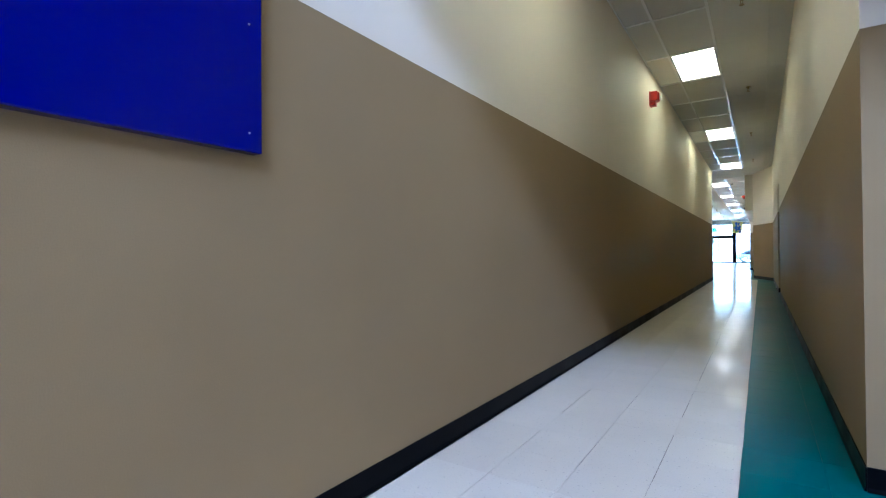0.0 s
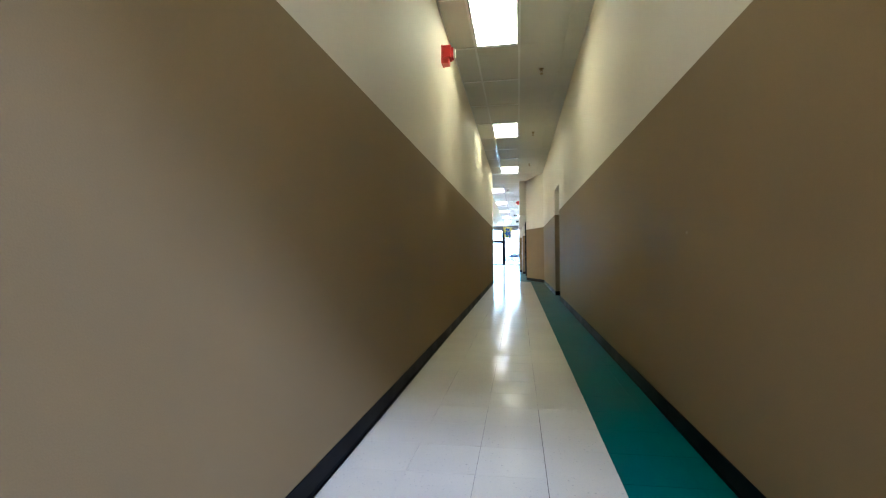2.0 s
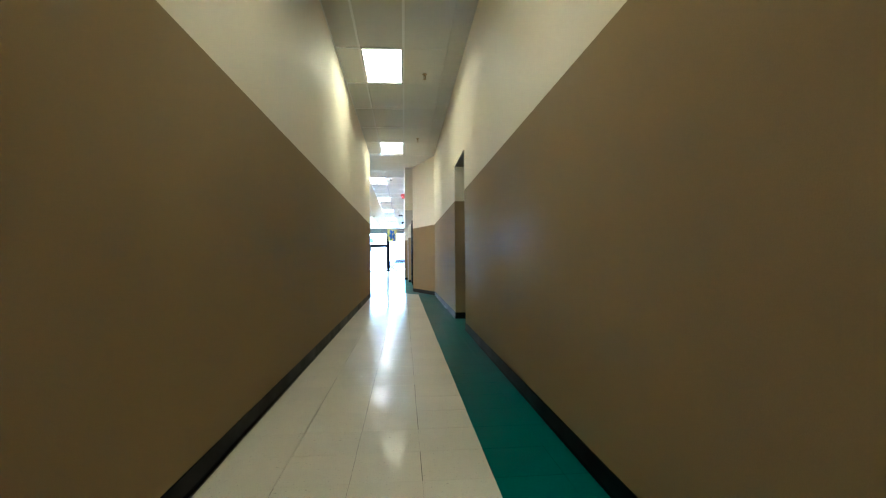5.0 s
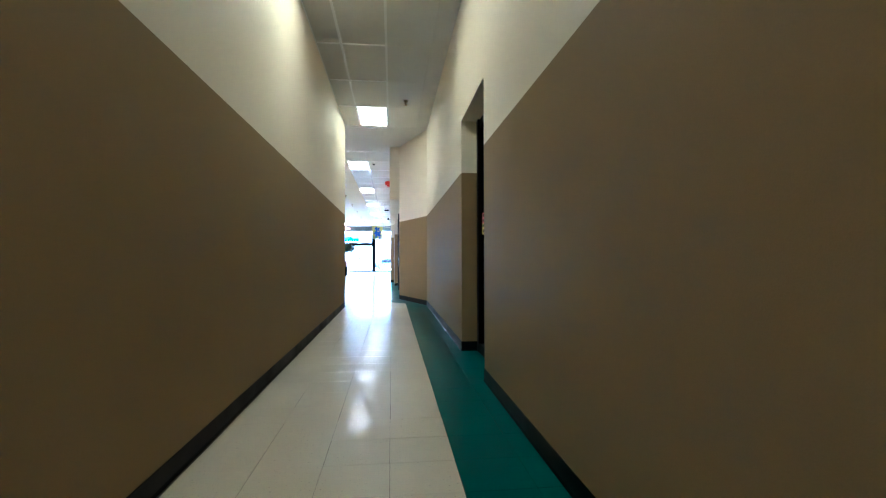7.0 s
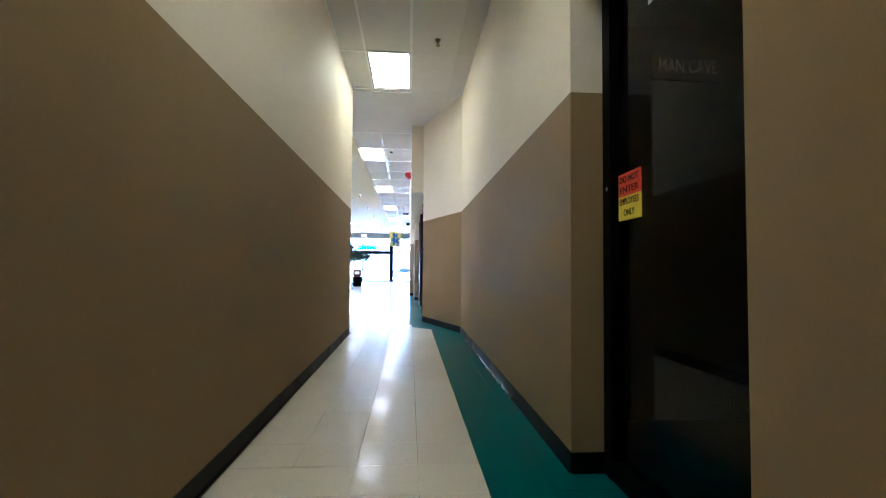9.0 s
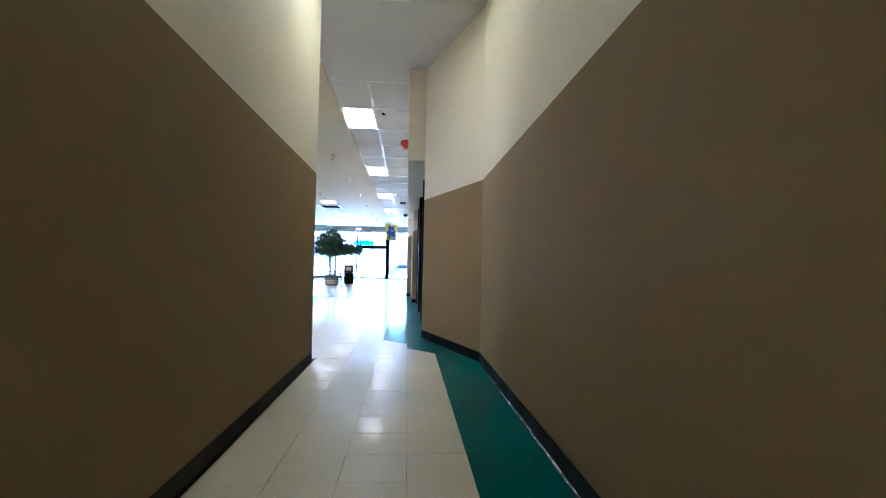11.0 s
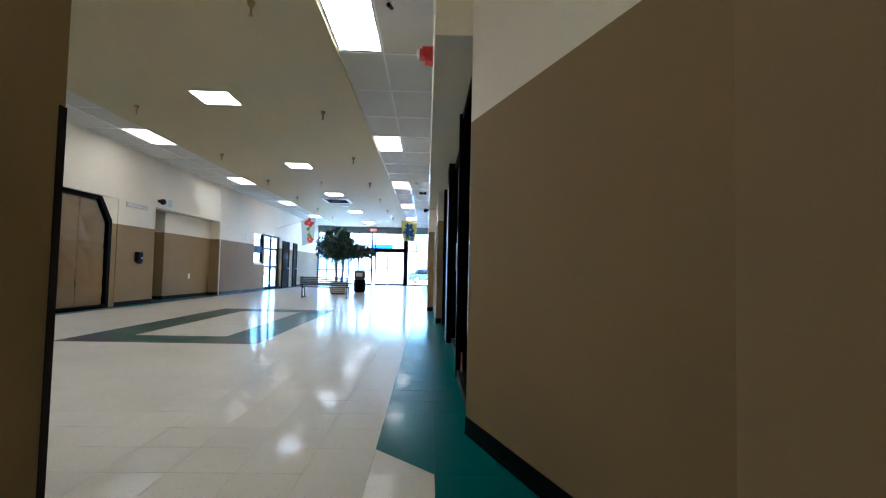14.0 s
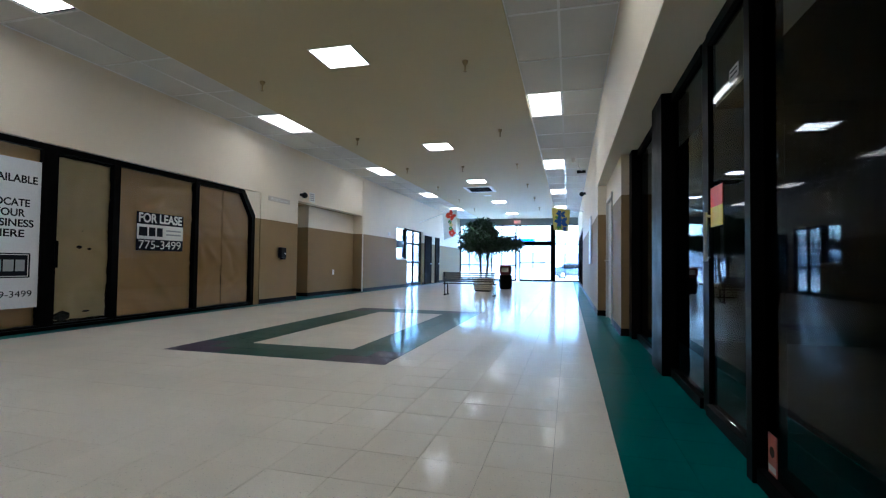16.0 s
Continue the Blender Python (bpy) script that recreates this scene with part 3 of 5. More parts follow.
GAP = 0.0009
single_cells = []
j0, j1 = int((-6.2 - GY) / TP), int((YE - GY) / TP) + 1
for j in range(j0, j1):
    y = GY + (j + 0.5) * TP
    for i in range(-28, 23):
        x = GX + (i + 0.5) * TP
        if not inside(x, y):
            continue
        if i == -1 and j == 0 or i == -2 and j == 2:
            a, b, c, d = x - TP / 2 + GAP, x + TP / 2 - GAP, y - TP / 2 + GAP, y + TP / 2 - GAP
            lay(fields[0], [(a, c), (b - 0.001, c), (a, d - 0.001)])
            lay(fields[1], [(b, c + 0.001), (b, d), (a + 0.001, d)])
            continue
        k = tile_kind(x, y)
        a, b, c, d = x - TP / 2 + GAP, x + TP / 2 - GAP, y - TP / 2 + GAP, y + TP / 2 - GAP
        if y < 17.455 and x < XR:
            b = min(b, XR + 0.18)
        if -4 <= i <= 1 and 1.2 < y < 16.9 and k < 2 and x < XR:
            single_cells.append((x, y, k))
        else:
            lay(fields[k], [(a, c), (b, c), (b, d), (a, d)])
for bm, m, nm, lab in ((fields[0], WHITE_TILES, "tile_field_cream", "cream waxed vinyl tiles of the hall floor"),
                       (fields[1], TEAL_TILES, "tile_field_teal", "teal waxed vinyl border tiles"),
                       (fields[2], GREEN_TILES, "tile_field_green", "green vinyl tiles of the floor frame"),
                       (fields[3], PURPLE_TILES, "tile_field_purple", "purple vinyl corner tiles of the floor frame")):
    ob = new(nm, mesh_of(nm, bm, m))
    ob.parent = FLOOR
    tagged(ob, lab, kind="stuff")

# ---------------------------------------------------------------- shop door in the corridor recess
door = thing("shop_door", (0.68, 12.0, 0), "closed dark glass shop door in black metal framing inside the corridor recess", "door", kind="")
bm = bmesh.new()
box(bm, 0.62, 0.70, 12.49, 12.573, 0.0, 2.386)
box(bm, 0.64, 0.70, RY0 + 0.002, RY0 + 0.06, 0.0, 2.386)
box(bm, 0.64, 0.70, RY0 + 0.06, 12.49, 2.30, 2.384)
part("frame", bm, BLACK_METAL, door, "black metal frame")
part("threshold", boxed(0.62, 0.72, RY0 + 0.06, 12.49, 0.002, 0.09, bevel=0.006), BLACK_METAL, door)
part("glass_pane", boxed(0.666, 0.674, RY0 + 0.06, 12.49, 0.09, 2.30), DOOR_GLASS, door, "dark reflecting glass")
bm = bmesh.new()
rod(bm, (0.62, 12.53, 1.36), (0.645, 12.53, 1.36), 0.012, 0.012, 10)
part("lock", bm, PALE_METAL, door, "small steel lock")
# frame end in the same near-black, shade as colour
structure("wall_recess_side", boxed(0.625, 0.70, RY0 - 0.3, RY0, 0, 2.6), SHADE_BLACK, "near-black end of the shop-door frame, shade put into its colour", "wall")

sticker = thing("door_notice", (0.66, 12.47, 1.23), "red and yellow employees-only notice stuck on the dark glass door", "sign")
part("red_field", boxed(0.659, 0.6645, 12.275, 12.485, 1.31, 1.415), STICKER_RED, sticker)
part("yellow_field", boxed(0.659, 0.6645, 12.275, 12.485, 1.20, 1.31), STICKER_YELLOW, sticker)
TURN_E = pose(0, 0, 0, 90, 0, -90)      # words read by someone looking towards +x
for txt, z, m in (("DO NOT", 1.385, SIGN_NAVY), ("ENTER", 1.337, SIGN_NAVY), ("EMPLOYEES", 1.283, SIGN_NAVY), ("ONLY", 1.232, SIGN_NAVY)):
    lettering("lettering", txt, 0.042, (0.6578, 12.38, z), TURN_E, m, sticker, width=0.18 if len(txt) > 4 else 0.10)
inner = thing("shop_sign", (1.52, 13.3, 2.2), "unlit black sign inside the closed shop, its white words dimmed by their colour", "sign")
part("board", boxed(1.28, 1.76, 13.31, 13.33, 2.24, 2.42), BLACK_PLASTIC, inner)
# white words given a dark grey-brown, the shop's shade in their colour
lettering("lettering", "MAN CAVE", 0.13, (1.52, 13.307, 2.33), pose(0, 0, 0, 90, 0, 0), surface("shade_dimmed_letters", (0.17, 0.13, 0.125), 0.5), inner, width=0.40)
tape = thing("door_sticker", (0.66, 12.1, 2.1), "small faded red and white sticker high on the dark door glass", "sticker")
part("paper", boxed(0.662, 0.665, 12.0, 12.2, 2.08, 2.16), SIGN_GREY, tape)
part("stripe", boxed(0.660, 0.6615, 12.0, 12.06, 2.085, 2.155), PINK, tape)

# ---------------------------------------------------------------- corridor fixtures
guard = thing("corner_guard", (XL, YL, 0.1), "narrow dark bronze corner guard on the end of the corridor wall", "corner guard")
part("strip", boxed(XL - 0.045, XL + 0.002, YL + 0.001, YL + 0.004, 0.10, 1.32), DARK_BROWN, guard)
part("return", boxed(XL + 0.0005, XL + 0.003, YL - 0.02, YL + 0.001, 0.10, 1.32), DARK_BROWN, guard)
blue = thing("blue_panel", (XL, -0.6, 1.25), "large glossy blue wall panel with rounded thin edges", "panel")
part("face", boxed(XL + 0.001, XL + 0.045, -1.9, 0.204, 1.273, 2.6, bevel=0.004), BLUE, blue)
for y in (-1.75, -0.8, 0.16):
    for z in (1.33, 1.66, 2.0):
        bm = bmesh.new()
        rod(bm, (XL + 0.044, y, z), (XL + 0.0475, y, z), 0.004, 0.003, 8)
        part("screw", bm, PALE_METAL, blue, "small steel screw head")


SCUFF = surface("pale_wall_scuff", (0.305, 0.222, 0.118), 0.55, var=0.25, broad=20)
for sy, sz, sl, sh in ((4.05, 1.05, 0.03, 0.014), (5.6, 0.98, 0.025, 0.010), (7.9, 1.03, 0.02, 0.008)):
    scuff = thing("wall_scuff", (XR, sy, sz), "pale scuff rubbed into the taupe wall paint", "scuff", "wall scuffs")
    bm = bmesh.new()
    bmesh.ops.create_icosphere(bm, subdivisions=2, radius=0.5, matrix=Matrix.Translation((XR, sy, sz)) @ Matrix.Diagonal((0.0016, sl, sh, 1)))
    part("smear", bm, SCUFF, scuff)


loose = thing("loose_base_edge", (XR, 15.3, 0), "worn glossy dark lip peeling from the foot of the black base", "wall base")
bm = bmesh.new()
ys = [13.86 + 3.0 * k / 24 for k in range(25)]
rgb = random.Random(21)
ring = []
for k, yy in enumerate(ys):
    off = 0.012 + rgb.uniform(0, 0.004) + (0.010 if k == 0 else 0)
    top = 0.008 + rgb.uniform(0, 0.003) + (0.012 if k == 0 else 0)
    ring.append([bm.verts.new((XR - off, yy, 0.0015)), bm.verts.new((XR - off + 0.004, yy, top)), bm.verts.new((XR - 0.005, yy, top + 0.004)), bm.verts.new((XR - 0.005, yy, 0.0015))])
for p, q in zip(ring, ring[1:]):
    for k in range(4):
        bm.faces.new((p[k], p[(k + 1) % 4], q[(k + 1) % 4], q[k]))
bm.faces.new(ring[0])
bm.faces.new(ring[-1])
part("lip", bm, surface("worn_vinyl_lip", (0.02, 0.021, 0.021), 0.28, var=0.5, broad=9), loose)


def alarm(y, x, z, face, tall=1.0):
    """A red horn strobe on a wall: back plate, two-step housing, clear lens; face: the way it looks along x."""
    def block(a, b, *rest, bevel):
        return boxed(min(x + face * a, x + face * b), max(x + face * a, x + face * b), *rest, bevel=bevel)
    ob = thing("fire_alarm", (x, y, z), "red fire alarm horn with a clear strobe lens on the wall", "fire alarm", "fire alarms")
    part("back_plate", block(0.001, 0.018, y - 0.075, y + 0.075, z - 0.105 * tall, z + 0.105 * tall, bevel=0.004), RED, ob)
    part("housing", block(0.018, 0.11, y - 0.07, y + 0.07, z - 0.04 * tall, z + 0.10 * tall, bevel=0.010), RED, ob)
    part("horn", block(0.018, 0.085, y - 0.065, y + 0.065, z - 0.10 * tall, z - 0.042 * tall, bevel=0.008), RED, ob)
    part("lens_base", block(0.11, 0.13, y - 0.05, y + 0.05, z - 0.035 * tall, z + 0.08 * tall, bevel=0.006), RED, ob)
    part("lens", block(0.13, 0.155, y - 0.035, y + 0.035, z - 0.03 * tall, z + 0.075 * tall, bevel=0.010), WHITE_PLASTIC, ob, "clear strobe lens")
    return ob


alarm(6.77, XL, 3.20, 1)
alarm(20.75, -0.31, 3.02, -1, 0.7)


def sprinkler(x, y, z):
    ob = thing("sprinkler", (x, y, z), "brass pendent sprinkler head under the ceiling", "sprinkler", "ceiling sprinklers")
    bm = bmesh.new()
    lathe(bm, [(0.035, z), (0.036, z - 0.006), (0.016, z - 0.012), (0.014, z - 0.03)], x, y, 12)
    part("escutcheon", bm, BRASS, ob, smooth=True)
    bm = bmesh.new()
    rod(bm, (x - 0.013, y, z - 0.028), (x - 0.004, y, z - 0.075), 0.004, 0.004, 6)
    rod(bm, (x + 0.013, y, z - 0.028), (x + 0.004, y, z - 0.075), 0.004, 0.004, 6)
    lathe(bm, [(0.024, z - 0.078), (0.026, z - 0.074), (0.006, z - 0.072)], x, y, 12)
    part("deflector", bm, BRASS, ob)
    return ob


sp = sprinkler(-0.01, 5.2, H)
for x, y, z in [(-0.01, 8.47, H), (-0.02, 12.05, H), (-0.02, 15.72, H)]:
    copy_thing(sp, pose(x, y, z))
drop = thing("hall_sprinkler", (-2.15, 24.22, H - 0.035), "pendent brass sprinkler on a short drop pipe under the hall ceiling", "sprinkler", "hall sprinklers")
x, y, z = -2.15, 24.22, H - 0.035
bm = bmesh.new()
lathe(bm, [(0.04, z), (0.042, z - 0.008), (0.036, z - 0.03), (0.02, z - 0.055)], x, y, 12)
part("escutcheon", bm, BRASS, drop, smooth=True)
bm = bmesh.new()
rod(bm, (x, y, z - 0.05), (x, y, z - 0.14), 0.012, 0.010, 8)
lathe(bm, [(0.022, z - 0.145), (0.024, z - 0.14), (0.008, z - 0.135)], x, y, 12)
part("drop_pipe", bm, BRASS, drop)
for xx in (-2.15, -5.25):
    for yy in (20.95, 24.22, 27.5, 30.75, 34.0, 37.3, 40.6):
        if (xx, yy) != (-2.15, 24.22):
            copy_thing(drop, pose(xx, yy, z))
for yy in (30.8,):
    copy_thing(drop, pose(-3.65, yy, z))

# ---------------------------------------------------------------- papered shopfront on the far wall
front = thing("vacant_shopfront", (XM, 23.550, 0), "vacant shopfront in black metal framing, its glass papered over inside", "shopfront")
FX0, FX1 = XM - 0.10, XM - 0.03
posts = [(20.400, 20.550), (22.610, 22.790), (23.560, 23.670), (25.120, 25.210), (26.660, 26.770)]
for a, b in posts:
    part("post", boxed(FX0, FX1 + 0.015, a, b, 0.002, 2.38, bevel=0.004), BLACK_METAL, front)
for (a, b), (c, d) in zip(posts, posts[1:]):
    part("top_rail", boxed(FX0, FX1 + 0.010, b, c, 2.30, 2.38, bevel=0.003), BLACK_METAL, front)
    part("bottom_rail", boxed(FX0, FX1 + 0.010, b, c, 0.002, 0.075, bevel=0.003), BLACK_METAL, front)
bm = bmesh.new()
vs = [(26.280, 2.378), (26.660, 1.82), (26.770, 1.88), (26.410, 2.378)]
lo = [bm.verts.new((FX0, a, b)) for a, b in vs]
hi = [bm.verts.new((FX1 + 0.018, a, b)) for a, b in vs]
bm.faces.new(lo)
bm.faces.new(hi)
for i in range(4):
    bm.faces.new((lo[i], lo[(i + 1) % 4], hi[(i + 1) % 4], hi[i]))
part("corner_brace", bm, BLACK_METAL, front)
bm = bmesh.new()
vs = [(26.410, 2.379), (26.770, 1.882), (26.770, 2.379)]
lo = [bm.verts.new((FX0 + 0.01, a, b)) for a, b in vs]
hi = [bm.verts.new((FX1 + 0.017, a, b)) for a, b in vs]
bm.faces.new(lo)
bm.faces.new(hi)
for i in range(3):
    bm.faces.new((lo[i], lo[(i + 1) % 3], hi[(i + 1) % 3], hi[i]))
part("corner_infill", bm, CREAM, front, "cream painted corner above the slanted brace")
part("side_jamb", boxed(FX0, XM - 0.02, 26.770, 26.928, 0.0, WL), TAUPE, front, "taupe painted jamb")
part("side_jamb", boxed(FX0, XM - 0.02, 26.770, 26.928, WL, 2.389), CREAM, front, "cream painted jamb")
part("sill_strip", boxed(FX1 + 0.01, FX1 + 0.04, 20.550, 26.660, 0.002, 0.05, bevel=0.004), BLACK_METAL, front)


def paper(y0, y1, z0, z1, mat, label, seed, x=XM - 0.098):
    """A sheet behind the glass, slack and creased along a few slanting folds."""
    rg = random.Random(seed)
    folds = []
    for _ in range(9):
        ang = rg.uniform(-0.9, 0.9) + (math.pi / 2 if rg.random() < 0.55 else 0)
        folds.append((rg.uniform(y0, y1), rg.uniform(z0, z1), math.cos(ang), math.sin(ang), rg.uniform(0.2, 0.7), rg.uniform(0.014, 0.03) * rg.choice((-1, 1))))
    bm = bmesh.new()
    nx, nz = max(12, int((y1 - y0) / 0.035)), 60
    g = []
    for i in range(nx + 1):
        row = []
        for k in range(nz + 1):
            y, z = y0 + (y1 - y0) * i / nx, z0 + (z1 - z0) * k / nz
            d = 0.014 * noise.noise(Vector((y * 1.3 + seed, z * 0.9, seed))) + 0.004 * noise.noise(Vector((y * 5.0, z * 3.0, seed * 3.1)))
            for fy, fzz, c, sn, ln, h in folds:
                along, across = (y - fy) * c + (z - fzz) * sn, (z - fzz) * c - (y - fy) * sn
                d += h * math.exp(-(along / ln) ** 2) * max(0.0, 1 - abs(across) / 0.10)
            edge = rg.uniform(-0.008, 0.008)
            row.append(bm.verts.new((x + d, y + (edge if i in (0, nx) else 0), z + (edge if k in (0, nz) else 0))))
        g.append(row)
    for i in range(nx):
        for k in range(nz):
            bm.faces.new((g[i][k], g[i + 1][k], g[i + 1][k + 1], g[i][k + 1]))
    bmesh.ops.solidify(bm, geom=bm.faces[:], thickness=0.0015)
    return part("paper_sheet", bm, mat, front, label, smooth=True)


paper(20.550, 22.610, 0.075, 2.30, KRAFT, "wrinkled brown kraft paper", 1)
paper(22.830, 23.550, 0.11, 2.26, KRAFT_PALE, "pale builders paper with small tears", 2)
paper(23.680, 25.110, 0.075, 2.30, KRAFT, "wrinkled brown kraft paper", 3)
paper(25.210, 25.880, 0.075, 2.28, KRAFT, "wrinkled brown kraft paper", 4)
paper(25.890, 26.655, 0.075, 2.28, KRAFT, "wrinkled brown kraft paper", 6)
# black sheet added in place of the shade between paper and shop
part("paper_backing", boxed(XM - 0.16, XM - 0.15, 20.450, 26.770, 0.0, 2.38), SHADE_BLACK, front, "near-black sheet standing for the shaded gap behind the paper")
for a, b in ((20.550, 22.620), (22.790, 23.560), (23.670, 25.120), (25.210, 26.660)):
    p = part("glass_pane", boxed(XM - 0.062, XM - 0.056, a, b, 0.075, 2.30), PAPER_GLASS, front)
    p.visible_shadow = False
for y, z, w, h in ((23.130, 1.08, 0.09, 0.05), (23.270, 1.06, 0.07, 0.035), (23.170, 1.30, 0.03, 0.015), (22.93, 0.16, 0.24, 0.15), (23.250, 0.2, 0.12, 0.03)):
    bm = bmesh.new()
    bmesh.ops.create_icosphere(bm, subdivisions=1, radius=0.5, matrix=Matrix.Translation((XM - 0.0735, y, z)) @ Matrix.Diagonal((0.004, w, h, 1)))
    part("paper_tear", bm, BLACK_PLASTIC, front, "dark tear in the paper")
bm = bmesh.new()
box(bm, XM - 0.015, XM + 0.03, 22.750, 22.775, 1.10, 1.13)
box(bm, XM - 0.015, XM + 0.03, 22.750, 22.775, 0.82, 0.85)
box(bm, XM + 0.02, XM + 0.04, 22.745, 22.780, 0.80, 1.15, bevel=0.004)
part("door_handle", bm, BLACK_METAL, front, "black pull handle")

TURN_W = pose(0, 0, 0, 90, 0, 90)       # words read by someone looking towards -x
lease = thing("lease_sign", (XM - 0.02, 24.440, 1.065), "navy and white for-lease sign with telephone number on papered glass", "sign")
LXF = XM - 0.046
part("navy_board", boxed(LXF - 0.008, LXF, 23.980, 24.885, 1.065, 1.670, bevel=0.002), SIGN_NAVY, lease)
part("white_band", boxed(LXF, LXF + 0.003, 23.985, 24.880, 1.245, 1.480), SIGN_WHITE, lease)
lettering("lettering", "FOR LEASE", 0.20, (LXF + 0.002, 24.430, 1.575), TURN_W, SIGN_WHITE, lease, width=0.84, bold=0.006)
lettering("lettering", "775-3499", 0.19, (LXF + 0.002, 24.430, 1.153), TURN_W, SIGN_WHITE, lease, width=0.82)
bm = bmesh.new()
for a, b in ((24.020, 24.170), (24.200, 24.320), (24.350, 24.460)):
    box(bm, LXF + 0.003, LXF + 0.004, a, b, 1.295, 1.435)
part("name_bars", bm, SIGN_NAVY, lease, "dark blocks in place of a name")
bm = bmesh.new()
for z in (1.400, 1.335):
    box(bm, LXF + 0.003, LXF + 0.004, 24.530, 24.830, z - 0.012, z + 0.012)
part("small_print", bm, SIGN_GREY, lease, "grey lines of small print")

banner = thing("available_banner", (XM - 0.03, 22.27, 0.3), "tall white banner with black words about the vacant shop", "banner")
part("sheet", boxed(LXF - 0.004, LXF, 21.92, 22.605, 0.31, 2.13), POSTER_WHITE, banner)
for txt, z, sz, w in (("AVAILABLE", 1.88, 0.13, 0.60), ("LOCATE", 1.59, 0.125, 0.43), ("YOUR", 1.465, 0.125, 0.34), ("BUSINESS", 1.34, 0.125, 0.53), ("HERE", 1.215, 0.125, 0.33)):
    lettering("lettering", txt, sz, (LXF + 0.001, 22.265, z), TURN_W, SIGN_NAVY, banner, width=w, bold=0.003)
part("name_plate", boxed(LXF, LXF + 0.002, 22.02, 22.51, 0.68, 0.98, bevel=0.0009), SIGN_NAVY, banner, "navy plate with a plain name block")
part("plate_line", box(box(box(boxed(LXF + 0.002, LXF + 0.003, 22.04, 22.49, 0.695, 0.703), LXF + 0.002, LXF + 0.003, 22.04, 22.49, 0.957, 0.965), LXF + 0.002, LXF + 0.003, 22.04, 22.048, 0.703, 0.957), LXF + 0.002, LXF + 0.003, 22.482, 22.49, 0.703, 0.957), SIGN_WHITE, banner)
for a, b in ((22.08, 22.20), (22.22, 22.33), (22.35, 22.45)):
    part("name_bar", boxed(LXF + 0.002, LXF + 0.003, a, b, 0.76, 0.90), SIGN_GREY, banner)
lettering("lettering", "29-3499", 0.11, (LXF + 0.001, 22.33, 0.48), TURN_W, SIGN_NAVY, banner, width=0.42)

disp = thing("sanitizer_dispenser", (XM, 27.670, 0.98), "black wall-mounted hand sanitizer dispenser", "dispenser")
part("body", boxed(XM + 0.001, XM + 0.10, 27.570, 27.770, 1.0, 1.24, bevel=0.02), BLACK_PLASTIC, disp)
part("nozzle", boxed(XM + 0.03, XM + 0.11, 27.610, 27.730, 0.965, 1.0, bevel=0.008), BLACK_PLASTIC, disp)
bm = bmesh.new()
rod(bm, (XM + 0.099, 27.710, 1.10), (XM + 0.104, 27.710, 1.10), 0.025, 0.02, 12)
part("button", bm, PALE_METAL, disp)
rest = thing("restroom_sign", (XM, 27.570, 2.28), "small pale plaque pointing to the rest rooms", "sign")
part("plaque", boxed(XM + 0.001, XM + 0.012, 27.180, 28.000, 2.26, 2.37, bevel=0.002), surface("faded_plaque", (0.52, 0.47, 0.40), 0.4), rest)
for word, wy, ww in (("Rest", 27.395, 0.25), ("Rooms", 27.72, 0.34)):
    lettering("lettering", word, 0.085, (XM + 0.013, wy, 2.315), TURN_W, SIGN_WHITE, rest, width=ww)
bl = thing("notice_plate", (XM, 28.98, 2.45), "small white printed plate on the wall above the alcove", "sign")
part("plate", boxed(XM + 0.001, XM + 0.008, 28.85, 29.13, 2.45, 2.70, bevel=0.002), SIGN_WHITE, bl)
bm = bmesh.new()
for z in (2.65, 2.60, 2.55, 2.50):
    box(bm, XM + 0.008, XM + 0.0095, 28.89, 29.09, z - 0.012, z + 0.012)
part("print_bars", bm, SIGN_GREY, bl)


def dome_cam(x, y, z, s):
    ob = thing("dome_camera", (x, y, z), "small black dome camera fixed to the wall", "camera", "dome cameras")
    part("bracket", boxed(min(x, x + s * 0.06), max(x, x + s * 0.06), y - 0.03, y + 0.03, z - 0.02, z + 0.05, bevel=0.004), BLACK_PLASTIC, ob)
    bm = bmesh.new()
    bmesh.ops.create_uvsphere(bm, u_segments=14, v_segments=10, radius=0.075, matrix=Matrix.Translation((x + s * 0.12, y, z)))
    part("dome", bm, BLACK_PLASTIC, ob, smooth=True)


dome_cam(XM, 28.45, 2.55, 1)
dome_cam(-0.31, 33.550, 3.15, -1)
out = thing("wall_outlet", (XM - 0.30, 30.750, 0.75), "small white wall outlet plate", "outlet")
part("plate", boxed(XM - 0.299, XM - 0.29, 30.700, 30.800, 0.55, 0.70, bevel=0.002), WHITE_PLASTIC, out)
th = thing("wall_thermostat", (XM, 34.350, 1.98), "small white thermostat box on the wall", "thermostat")
part("cover", boxed(XM + 0.001, XM + 0.04, 34.290, 34.450, 1.92, 2.04, bevel=0.006), WHITE_PLASTIC, th)
structure("trim_hall", boxed(XM, XM + 0.012, 32.080, 32.140, -0.03, 3.598), CREAM, "cream cover strip on the hall wall", "trim")

